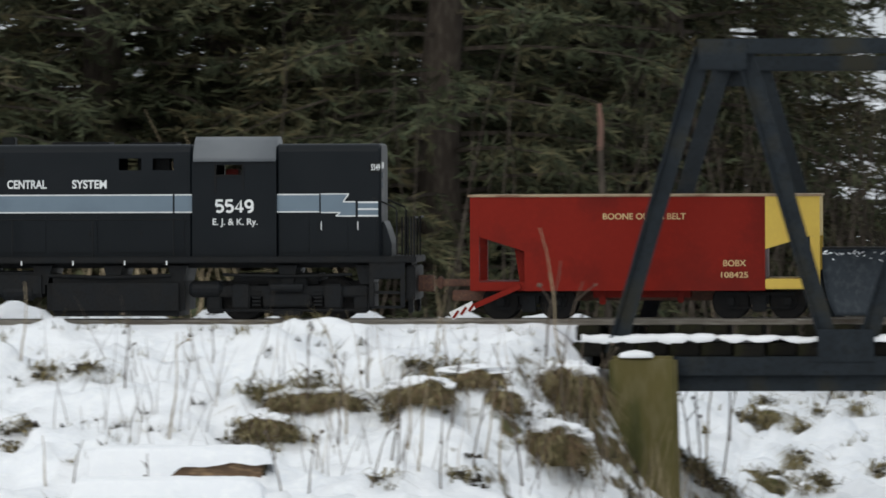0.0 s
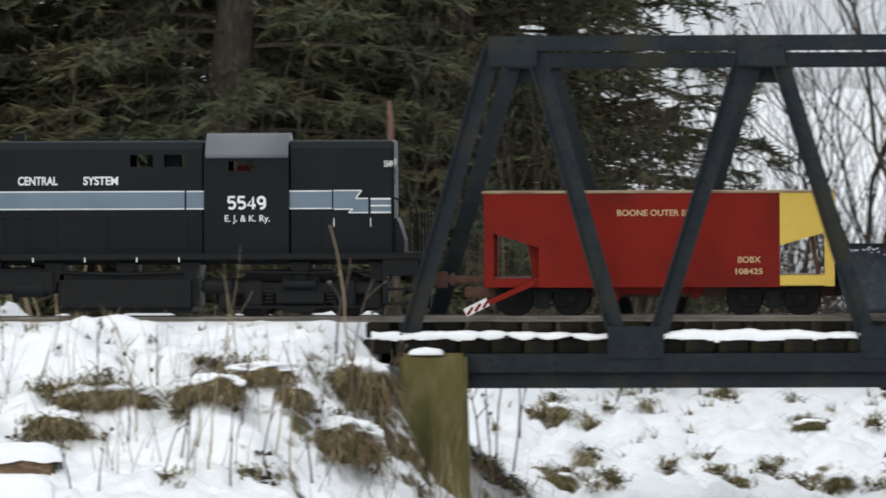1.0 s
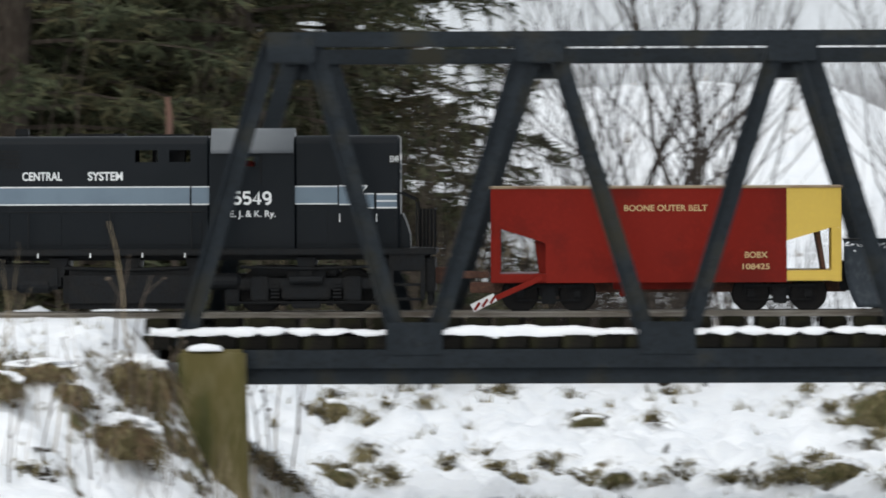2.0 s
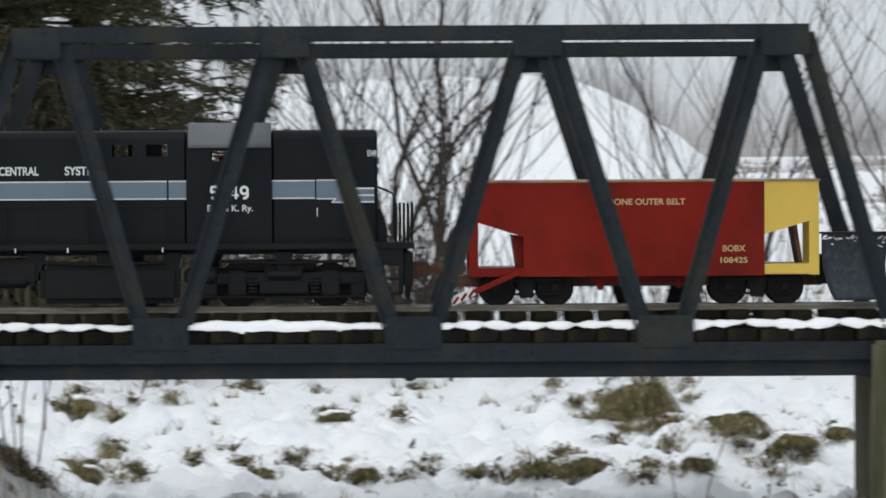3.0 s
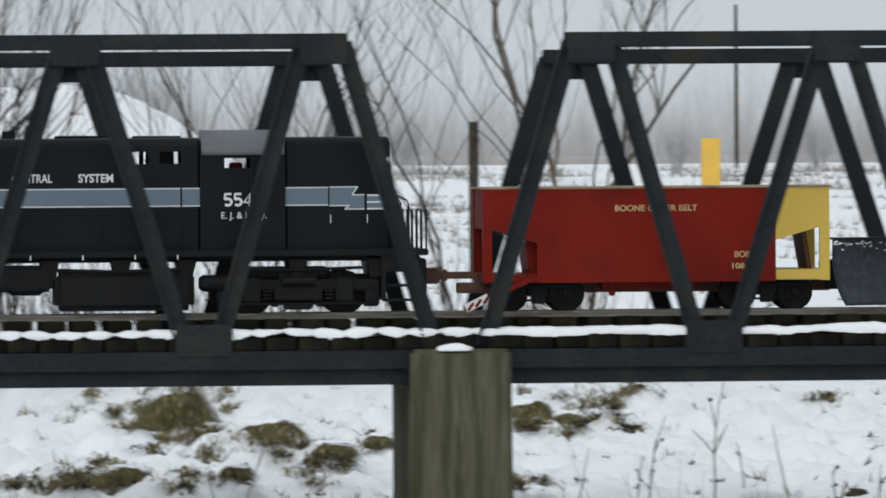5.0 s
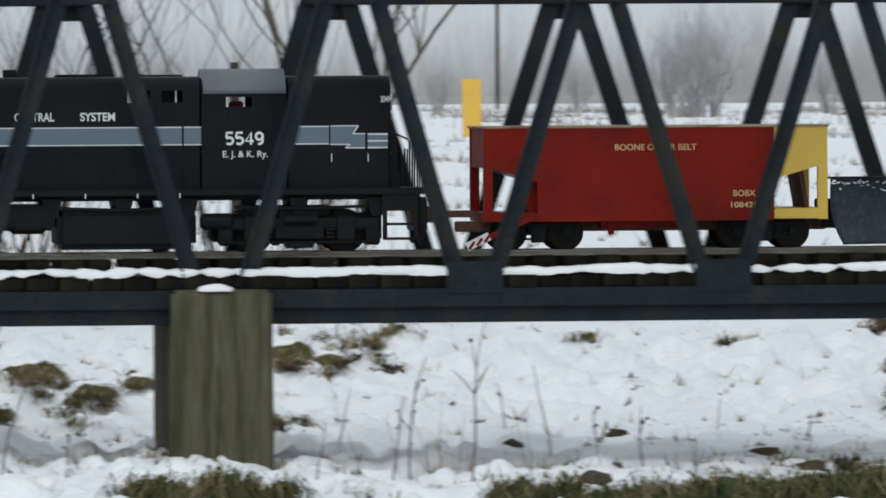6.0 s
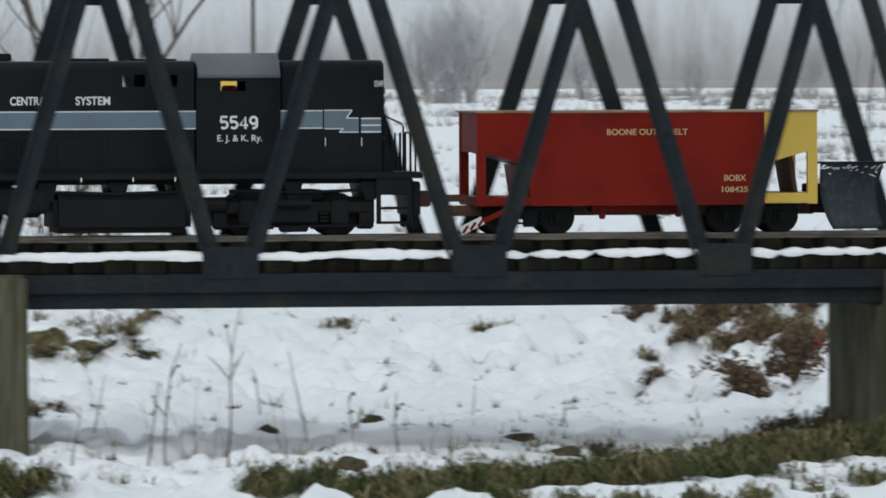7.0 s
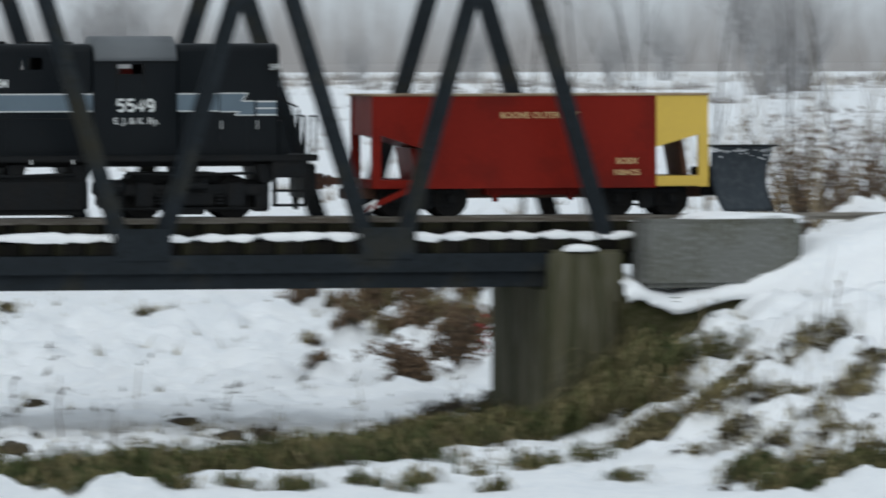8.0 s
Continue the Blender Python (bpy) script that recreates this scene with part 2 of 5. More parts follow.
def bar(bm, p, q, w, d, flange=0.0, out=1):
    """A flat bar from p to q: w wide across the x-z plane, d thick in y, with an angle's flange along one edge."""
    p, q = Vector(p), Vector(q)
    u = (q - p).normalized()
    s = u.cross(Vector((0, 1, 0))).normalized()
    rows = [(-w / 2, w / 2, -d / 2, d / 2)]
    if flange:
        rows.append((w / 2 - 0.007, w / 2, *sorted((out * d / 2, out * (d / 2 + flange)))))
    for a, b, y0, y1 in rows:
        vs = []
        for base in (p, q):
            for sx, yy in ((a, y0), (b, y0), (b, y1), (a, y1)):
                vs.append(bm.verts.new(base + s * sx + Vector((0, yy, 0))))
        for f in ((0, 1, 2, 3), (7, 6, 5, 4), (0, 4, 5, 1), (1, 5, 6, 2), (2, 6, 7, 3), (3, 7, 4, 0)):
            bm.faces.new([vs[i] for i in f])
    bmesh.ops.recalc_face_normals(bm, faces=bm.faces)
    return bm


def tube(bm, points, radii, sides=6):
    """A tapered tube along points."""
    rings = []
    n = len(points)
    for i, p in enumerate(points):
        p = Vector(p)
        d = Vector(points[min(i + 1, n - 1)]) - Vector(points[max(i - 1, 0)])
        d = d.normalized() if d.length > 1e-9 else Vector((0, 0, 1))
        a = d.orthogonal().normalized()
        b = d.cross(a)
        rings.append([bm.verts.new(p + (a * math.cos(2 * math.pi * k / sides) + b * math.sin(2 * math.pi * k / sides)) * radii[i]) for k in range(sides)])
    for r0, r1 in zip(rings, rings[1:]):
        for k in range(sides):
            bm.faces.new((r0[k], r0[(k + 1) % sides], r1[(k + 1) % sides], r1[k]))
    bm.faces.new(rings[0][::-1])
    bm.faces.new(rings[-1])
    return bm


def disc(bm, x, y, z, r, width, sides=28):
    """A solid wheel disc with its axle along y."""
    bmesh.ops.create_cone(bm, cap_ends=True, segments=sides, radius1=r, radius2=r, depth=width,
                          matrix=Matrix.Translation((x, y, z)) @ Matrix.Rotation(radians(90), 4, "X"))
    return bm


def words(name, text, size, x, y, z, material, parent, width=None, bold=0.0, label=""):
    """Flat raised lettering on a side that faces -y, with its lower left corner at x, z."""
    cu = bpy.data.curves.new(name, "FONT")
    cu.body, cu.size, cu.extrude, cu.offset = text, size, 0.0006, bold
    tmp = new(name + "_curve", cu)
    me = bpy.data.meshes.new_from_object(tmp.evaluated_get(bpy.context.evaluated_depsgraph_get()))
    bpy.data.objects.remove(tmp)
    xs = [v.co.x for v in me.vertices]
    stretch = width / (max(xs) - min(xs)) if width else 1
    me.transform(Matrix.Translation((x, y, z)) @ Matrix.Rotation(radians(90), 4, "X") @ Matrix.Diagonal((stretch, 1, 1, 1)) @ Matrix.Translation((-min(xs), 0, 0)))
    me.materials.clear()
    me.materials.append(material)
    ob = new(name, me)
    ob.parent = parent
    return tagged(ob, label)


def bearing(deg, dist):
    """The place on the plan at a bearing seen from the camera, degrees to the right of square-on."""
    return EYE[0] + dist * math.sin(radians(deg)), EYE[1] + dist * math.cos(radians(deg))


def fbm(x, y, s, seed=0.0):
    return noise.fractal(Vector((x * s, y * s, seed)), 1.0, 2.0, 4)


def smooth(a, b, v):
    t = min(1, max(0, (v - a) / (b - a)))
    return t * t * (3 - 2 * t)


# ---- ground ----
def ground_height(x, y):
    """Height of the snow: a shallow ditch under the bridge, banks at its two ends, a flat field behind, a mound far off."""
    low = -0.66 + 0.03 * fbm(x, y, 0.35, 3.1)
    low -= 0.35 * smooth(-3, -22, y)
    left = smooth(-0.84, -1.50, x + 0.10 * fbm(x, y, 1.2, 1.0) - 0.15 * (y + 0.45) * (y < -0.45))
    right = smooth(5.15, 5.95, x + 0.08 * fbm(x, y, 1.2, 5.0) - 0.15 * smooth(-0.40, -0.60, y))
    apron = smooth(4.40, 5.35, x) * smooth(-0.25, -0.55, y) * (1 - 0.55 * smooth(-0.8, -2.6, y))
    low += 0.40 * apron
    slope = smooth(-2.4, -0.42, y)
    back = 1 - smooth(0.6, 3.0, y)
    h_left = -0.012 - 0.46 * (1 - slope) if y < 0 else -0.03 - 0.5 * (1 - back)
    h_right = 0.0 - 0.42 * (1 - slope) if y < 0 else -0.02 - 0.5 * (1 - back)
    z = low + left * (h_left - low) + right * (h_right - low)
    near = 1 - smooth(4, 35, abs(y))
    rough_part = 1 - 0.8 * (left + right) * smooth(-0.75, -0.45, y) * (1 - smooth(0.5, 0.8, y))
    rough_part *= 1 - 0.62 * smooth(2.4, 3.3, x) * (1 - smooth(4.3, 4.9, x)) * (1 - smooth(1.5, 3.0, y))
    z += rough_part * (0.040 * fbm(x, y, 1.5, 7.0) + (0.085 + 0.06 * smooth(0.5, 3.0, y)) * abs(fbm(x, y, 2.6, 12.0)) + 0.046 * fbm(x, y, 6.0, 2.0) + 0.05 * apron * fbm(x, y, 7.0, 21.0) - 0.02) * (0.35 + 0.65 * near)
    z += near * rough_part * (0.020 * fbm(x, y, 15.0, 9.0) + 0.030 * max(0.0, abs(fbm(x, y, 4.3, 17.0)) - 0.12))
    # trackbed stays clear of the rails
    if abs(y) < 0.30 and (left > 0.2 or right > 0.2):
        z = min(z, -0.03 if abs(y) < 0.22 else -0.012)
    # mound of snow in the field
    mx, my = 1.69, 37.3
    z += 1.72 * math.exp(-((x - mx) / (1.9 if x > mx else 9.0)) ** 2 - ((y - my) / 5.0) ** 2)
    z += 0.45 * smooth(45, 120, y)
    return z


def ground():
    def steps(a, b, fine, far, growth):
        out = list(np.arange(a, b + 1e-6, fine))
        s, v = fine, b
        while v < far:
            s *= growth
            v += s
            out.append(v)
        return out
    xs = steps(-3.2, 6.6, 0.027, 420, 1.13)
    s, v, lead = 0.027, -3.2, []
    while v > -420:
        s *= 1.13
        v -= s
        lead.append(v)
    xs = lead[::-1] + xs
    ys = steps(-2.0, 2.2, 0.027, 900, 1.022)
    s, v, lead = 0.027, -2.0, []
    while v > -60:
        s *= 1.13
        v -= s
        lead.append(v)
    ys = lead[::-1] + ys
    verts = [(x, y, ground_height(x, y)) for y in ys for x in xs]
    n = len(xs)
    faces = [(j * n + i, j * n + i + 1, (j + 1) * n + i + 1, (j + 1) * n + i) for j in range(len(ys) - 1) for i in range(n - 1)]
    me = bpy.data.meshes.new("ground")
    me.from_pydata(verts, [], faces)
    me.materials.append(GROUND_SNOW)
    me.shade_smooth()
    tagged(new("ground", me), "uneven snow-covered meadow with a shallow ditch", "ground", kind="structure")


ground()

# ---- track ----
for side in (-0.095, 0.095):
    ob = part("rail", boxes((-8, 14, side - 0.011, side + 0.011, -0.007, 0.0), (-8, 14, side - 0.005, side + 0.005, -0.014, -0.006), (-8, 14, side - 0.016, side + 0.016, -0.018, -0.013)), RAIL)
    tagged(ob, "narrow steel rail of a miniature railway, dull grey", "rail", "rails of the track", "structure")


def ties():
    tie = bpy.data.meshes.new("tie")
    bm = boxes((-0.036, 0.036, -0.21, 0.21, -0.062, -0.016), bevel=0.003)
    bm.to_mesh(tie)
    bm.free()
    tie.materials.append(TIE)
    plank = bpy.data.meshes.new("ledge_plank")
    bm = boxes((-0.046, 0.046, -0.085, 0.085, -0.108, -0.066), bevel=0.004)
    bm.to_mesh(plank)
    bm.free()
    plank.materials.append(TIE)
    rng = random.Random(4)
    parent = empty("bridge_deck", pose(0, 0, 0), "dark weathered wooden ties along the miniature bridge deck", "bridge deck", kind="structure")
    x = -1.30
    while x < 4.95:
        ob = new("tie", tie)
        ob.parent = parent
        ob.matrix_local = pose(x + rng.uniform(-0.012, 0.012), rng.uniform(-0.012, 0.012), rng.uniform(-0.003, 0.0), 0, 0, rng.uniform(-1.5, 1.5))
        for y in (-0.315, 0.315):
            ob = new("ledge_plank", plank)
            ob.parent = parent
            ob.matrix_local = pose(x + rng.uniform(-0.002, 0.002), y + rng.uniform(-0.008, 0.008), rng.uniform(-0.004, 0.0), 0, 0, rng.uniform(-1, 1))
        x += 0.098
    for y in (-0.20, 0.20):
        part("stringer", boxes((-1.3, 4.95, y - 0.02, y + 0.02, -0.15, -0.063)), TIE, parent)
    # snow lying on the outer tie ends
    bm = bmesh.new()
    n, m = 640, 8
    grid = []
    for i in range(n + 1):
        xx = -1.32 + 6.27 * i / n
        row = []
        for j in range(m + 1):
            v = j / m
            phase = math.pi * (xx + 1.30) / 0.098 + 0.9 * fbm(xx, 5, 2.2, 6)
            full = smooth(-0.05, 0.30, fbm(xx, 9, 1.3, 2))
            lump = full + (1 - full) * abs(math.sin(phase)) ** 0.55
            reach = 0.390 + 0.010 * fbm(xx, 1, 7, 4) + 0.006 * lump
            top = -0.042 + 0.012 * fbm(xx, 0, 2.4, 8) + 0.006 * fbm(xx, 3, 13.0, 8) + 0.006 * (lump - 1)
            foot = -0.069 - 0.014 * fbm(xx, 7, 6.0, 3) + 0.013 * (1 - lump)
            zz = (foot, foot * 0.4 + top * 0.6, top - 0.003, top, top, top - 0.002, top - 0.006, -0.068, -0.072)[j]
            yy = -reach + (0.004, 0.0, 0.012, 0.03, 0.06, 0.09, 0.13, 0.165, 0.175)[j]
            row.append(bm.verts.new((xx, yy, min(zz, -0.020))))
        grid.append(row)
    for i in range(n):
        for j in range(m):
            bm.faces.new((grid[i][j], grid[i + 1][j], grid[i + 1][j + 1], grid[i][j + 1]))
    tagged(part("snow_strip", bm, SNOW, None, smooth=True), "lumpy strip of snow lying on the tie ends", "snow", kind="stuff")


ties()

# ---- truss bridge: two equal spans ----
BOTTOM = [0.0, 0.712, 1.478, 2.242, 2.954]
TOP_NODES = [0.342, 1.095, 1.860, 2.612]


def side_truss(span, y, drop, out, shift=0.0, squeeze=1.0):
    """One side of a span: chords, gussets and angle-iron diagonals. out: -1 where its outer face looks to -y."""
    zt, zb = 0.855 - drop, -0.108
    bm = bmesh.new()
    box(bm, 0.03, 2.93, y - 0.030, y - 0.020, zb - 0.058, zb, 0.002)
    box(bm, 0.03, 2.93, y - 0.021, y + 0.03, zb - 0.058, zb - 0.046)
    box(bm, 0.03, 2.93, y - 0.004, y + 0.03, zb - 0.106, zb - 0.050, 0.002)
    truss = part("side_truss", bm, STEEL_PAINT, span, "slate-painted steel bottom chord of one truss side")
    top = boxes((0.264, 2.682, y - 0.022, y + 0.022, zt - 0.047, zt), bevel=0.003)
    part("top_chord", top, STEEL_PAINT, truss)
    lines = [(BOTTOM[0] + 0.010, TOP_NODES[0] - 0.060), (BOTTOM[1] - 0.042, TOP_NODES[0] + 0.062)]
    for k in (1, 2):
        lines.append((BOTTOM[k] + 0.052, TOP_NODES[k] - 0.042))
        lines.append((BOTTOM[k + 1] - 0.052, TOP_NODES[k] + 0.042))
    lines.append((BOTTOM[3] + 0.042, TOP_NODES[3] - 0.062))
    lines.append((BOTTOM[4] - 0.010, TOP_NODES[3] + 0.060))
    for k, (xb, xt) in enumerate(lines):
        b = bar(bmesh.new(), (xb, y, zb + 0.005), (xt, y, zt - 0.03), 0.056, 0.010, 0.020, out)
        part("diagonal", b, STEEL_PAINT, truss)
    for xb in BOTTOM[1:4]:
        part("gusset_plate", boxes((xb - 0.086, xb + 0.086, y + out * 0.030 - 0.004, y + out * 0.030 + 0.004, zb - 0.018, zb + 0.082), bevel=0.002), STEEL_PAINT, truss)
    for xt in TOP_NODES:
        part("gusset_plate", boxes((xt - 0.074, xt + 0.074, y + out * 0.024 - 0.003, y + out * 0.024 + 0.003, zt - 0.094, zt - 0.001), bevel=0.002), STEEL_PAINT, truss)
    truss.matrix_local = Matrix.Translation((shift, 0, 0)) @ Matrix.Diagonal((squeeze, 1, 1, 1))
    return truss


def bridge_span(x0, name, shift=0.0, squeeze=1.0):
    span = empty("truss_bridge", pose(x0, 0, 0), name, "bridge", "spans of the truss bridge", "structure")
    side_truss(span, -0.375, 0.0, -1)
    side_truss(span, 0.375, 0.043, 1, shift, squeeze)
    for xb in BOTTOM[1:4]:
        part("floor_beam", boxes((xb - 0.02, xb + 0.02, -0.36, 0.36, -0.20, -0.155), bevel=0.002), STEEL_PAINT, span)


bridge_span(-1.229, "dark slate-painted steel truss span over the snowy ditch", 0.034, 0.9815)
bridge_span(1.857, "dark slate-painted steel truss span between two concrete piers")


# ---- piers and abutment ----
def pier(x, w_top, w_bottom, z_bottom, y0, y1, label, z_top=-0.092, material=None):
    ob = empty("bridge_pier", pose(x, 0, 0), label, "pier", "concrete piers of the bridge", "structure")
    bm = bmesh.new()
    vs = []
    for z, w in ((z_bottom, w_bottom), (z_top, w_top)):
        for sx, yy in ((-1, y0), (1, y0), (1, y1), (-1, y1)):
            vs.append(bm.verts.new((sx * w / 2, yy, z)))
    for f in ((3, 2, 1, 0), (4, 5, 6, 7), (0, 1, 5, 4), (1, 2, 6, 5), (2, 3, 7, 6), (3, 0, 4, 7)):
        bm.faces.new([vs[i] for i in f])
    bmesh.ops.bevel(bm, geom=bm.edges[:], offset=0.012, segments=3, affect="EDGES")
    part("front_post", bm, material or CONCRETE, ob)
    part("body", boxes((-w_bottom / 2 + 0.01, w_bottom / 2 - (0.07 if w_top < 0.25 else 0.01), y1, 0.42, z_bottom, -0.216), bevel=0.008), material or CONCRETE, ob)
    snow_cap("lump_of_snow", x - 0.02, (y0 + y1) / 2 - 0.01, z_top - 0.002, 0.055, 0.035, 0.020)
    return ob


def snow_cap(name, x, y, z, rx, ry, h):
    bm = bmesh.new()
    bmesh.ops.create_icosphere(bm, subdivisions=3, radius=1)
    for v in bm.verts:
        k = 1 + 0.12 * fbm(v.co.x * 2 + x, v.co.y * 2, 1.5, z)
        v.co = Vector((v.co.x * rx * k, v.co.y * ry * k, max(-0.15, v.co.z) * h * k))
    ob = part(name, bm, SNOW, None, smooth=True)
    ob.location = (x, y, z)
    return tagged(ob, "small rounded cap of snow on a concrete pier", "snow", "snow caps on the piers")


pier(-1.13, 0.205, 0.235, -0.75, -0.47, -0.41, "mossy tapered concrete pier at the bridge end", -0.105, MOSS)
pier(1.79, 0.305, 0.315, -0.80, -0.47, -0.41, "mossy stained concrete pier carrying two spans", -0.106)
pier(4.712, 0.232, 0.275, -0.75, -0.47, -0.41, "mossy concrete pier beside the snowy bank", -0.099)

# ---- train ----
train_parts = {}


def hopper_car():
    car = empty("hopper_car", pose(0, 0, 0), "red miniature hopper car with a yellow end panel", "train car")
    W = 0.19
    body = part("body", prism([(-0.366, 0.088), (0.371, 0.088), (0.371, 0.376), (-0.530, 0.376), (-0.530, 0.254), (-0.505, 0.254), (-0.366, 0.210)], -W, W), RED, car)
    for y in (-W + 0.0105, W - 0.0105):
        part("corner_post", boxes((-0.533, -0.505, y - 0.0115, y + 0.0115, 0.090, 0.376)), RED, body)
    part("end_sill", boxes((-0.533, -0.366, -W - 0.001, W + 0.001, 0.088, 0.116), bevel=0.002), RED, body)
    part("slope_brace", prism([(-0.400, 0.215), (-0.366, 0.21), (-0.366, 0.116), (-0.385, 0.116)], -0.13, 0.13), RED, body)
    end = part("end_panel", prism([(0.3715, 0.376), (0.538, 0.376), (0.538, 0.254), (0.508, 0.254), (0.3715, 0.215)], -W - 0.0005, W + 0.0005), YELLOW, car, "yellow painted end panel")
    part("corner_post", boxes((0.508, 0.5385, -W - 0.001, -W + 0.022, 0.090, 0.2535)), YELLOW, end)
    part("corner_post", boxes((0.512, 0.5385, W - 0.022, W + 0.001, 0.090, 0.254)), YELLOW, end)
    part("slope_sheet", prism([(0.462, 0.240), (0.476, 0.243), (0.494, 0.124), (0.482, 0.124)], -0.10, 0.14), RUST, end, "dark slope sheet inside the end")
    part("end_sill", boxes((0.3715, 0.538, -W - 0.0015, W + 0.0015, 0.092, 0.124), bevel=0.002), YELLOW, end)
    part("top_edge", boxes((-0.541, 0.544, -W - 0.006, W + 0.006, 0.376, 0.383), bevel=0.002), LIP, car, "weathered tan top edge")
    part("centre_sill", boxes((-0.60, 0.56, -0.03, 0.03, 0.055, 0.088), bevel=0.003), RUST, car)
    part("hopper_door", boxes((-0.16, 0.14, -0.12, 0.12, 0.066, 0.088), (-0.14, -0.12, -0.13, -0.12, 0.045, 0.088), (0.10, 0.12, -0.13, -0.12, 0.05, 0.088), bevel=0.003), RED, car)
    for tx in (-0.357, 0.351):
        truck = part("truck", boxes((tx - 0.11, tx + 0.11, -0.126, -0.114, 0.072, 0.082), (tx - 0.11, tx + 0.11, 0.114, 0.126, 0.072, 0.082), (tx - 0.03, tx + 0.03, -0.12, 0.12, 0.045, 0.085), (tx - 0.022, tx + 0.022, -0.130, -0.112, 0.022, 0.076), (tx - 0.10, tx + 0.10, -0.122, -0.116, 0.030, 0.037), (tx - 0.100, tx - 0.076, -0.132, -0.112, 0.042, 0.066), (tx + 0.076, tx + 0.100, -0.132, -0.112, 0.042, 0.066), bevel=0.003), BLACK_IRON, car)
        for dx in (-0.088, 0.088):
            bm = bmesh.new()
            for sy in (-0.095, 0.095):
                disc(bm, 0, sy, 0, 0.0535, 0.016)
                disc(bm, 0, sy + math.copysign(0.010, -sy), 0, 0.058, 0.005)
                disc(bm, 0, sy + math.copysign(0.010, sy), 0, 0.026, 0.012)
            tube(bm, [(0, -0.11, 0), (0, 0.11, 0)], [0.009, 0.009], 10)
            wheel = part("wheelset", bm, WHEEL, car, smooth=False)
            wheel.matrix_local = pose(tx + dx, 0, 0.0535)
            train_parts.setdefault("wheels", []).append((wheel, tx + dx, 0.0535))
    words("lettering", "BOONE OUTER BELT", 0.026, -0.125, -W - 0.0015, 0.307, CREAM, body, 0.254, 0.0005, "cream stencilled lettering")
    words("lettering", "BOBX", 0.026, 0.243, -W - 0.0015, 0.163, CREAM, body, 0.070, 0.0005)
    words("lettering", "108425", 0.024, 0.236, -W - 0.0015, 0.128, CREAM, body, 0.083, 0.0005)
    # striped brake-gate arm at the coupled end
    arm = part("arm", bar(bmesh.new(), (-0.565, -0.215, 0.022), (-0.378, -0.200, 0.104), 0.016, 0.016), RED, car, "red arm hanging at the car end")
    part("striped_end", bar(bmesh.new(), (-0.590, -0.2235, 0.012), (-0.520, -0.2235, 0.046), 0.026, 0.004), WHITE, arm)
    for k in range(3):
        cx = -0.583 + 0.024 * k
        part("red_stripe", bar(bmesh.new(), (cx, -0.2265, 0.006 + 0.0105 * k), (cx + 0.016, -0.2265, 0.029 + 0.0105 * k), 0.008, 0.003), RED, arm)
    # coupler towards the locomotive
    part("coupler", boxes((-0.70, -0.54, -0.018, 0.018, 0.100, 0.122), (-0.71, -0.655, -0.032, 0.028, 0.085, 0.135), (-0.645, -0.63, -0.028, 0.028, 0.092, 0.130), bevel=0.004), RUST, car, "rusty knuckle coupler")
    # plough at the leading end
    bm = bmesh.new()
    n, m = 14, 10
    grid = []
    for i in range(n + 1):
        v = i / n
        left = 0.545 + 0.040 * (1 - v) ** 3
        right_edge = 0.772 - 0.020 * math.sin(math.pi * min(1, v * 1.05)) - 0.006 * v
        grid.append([bm.verts.new((left + (right_edge - left) * j / m, -0.205 + 0.10 * j / m + 0.020 * math.sin(math.pi * v), 0.010 + 0.206 * v)) for j in range(m + 1)])
    for i in range(n):
        for j in range(m):
            bm.faces.new((grid[i][j], grid[i][j + 1], grid[i + 1][j + 1], grid[i + 1][j]))
    bmesh.ops.solidify(bm, geom=bm.faces[:], thickness=0.007)
    plough = part("snow_plough", bm, PLOUGH, car, "black curved plough blade dusted with snow", True)
    for y in (-0.10, 0.04):
        part("bracket", boxes((0.535, 0.60, y - 0.012, y + 0.012, 0.06, 0.15), bevel=0.003), BLACK_IRON, plough)
    part("top_flange", prism([(0.545, 0.214), (0.764, 0.214), (0.764, 0.220), (0.545, 0.220)], -0.20, -0.10), BLACK_IRON, plough)
    rng = random.Random(8)
    bm = bmesh.new()
    for k in range(26):
        u, v = rng.random(), 0.985 - abs(rng.gauss(0, 0.06))
        x = 0.552 + 0.200 * u
        y = -0.205 + 0.10 * (x - 0.55) / 0.215 + 0.020 * math.sin(math.pi * v)
        bmesh.ops.create_icosphere(bm, subdivisions=1, radius=1, matrix=Matrix.Translation((x, y - 0.0015, 0.010 + 0.200 * v)) @ Matrix.Rotation(rng.uniform(-0.7, 0.7), 4, "Y") @ Matrix.Diagonal((rng.uniform(0.004, 0.016), 0.0016, rng.uniform(0.001, 0.0035), 1)))
    tagged(part("clinging_snow", bm, SNOW, plough, "streaks of snow clinging to the blade", True), kind="stuff")
    return car


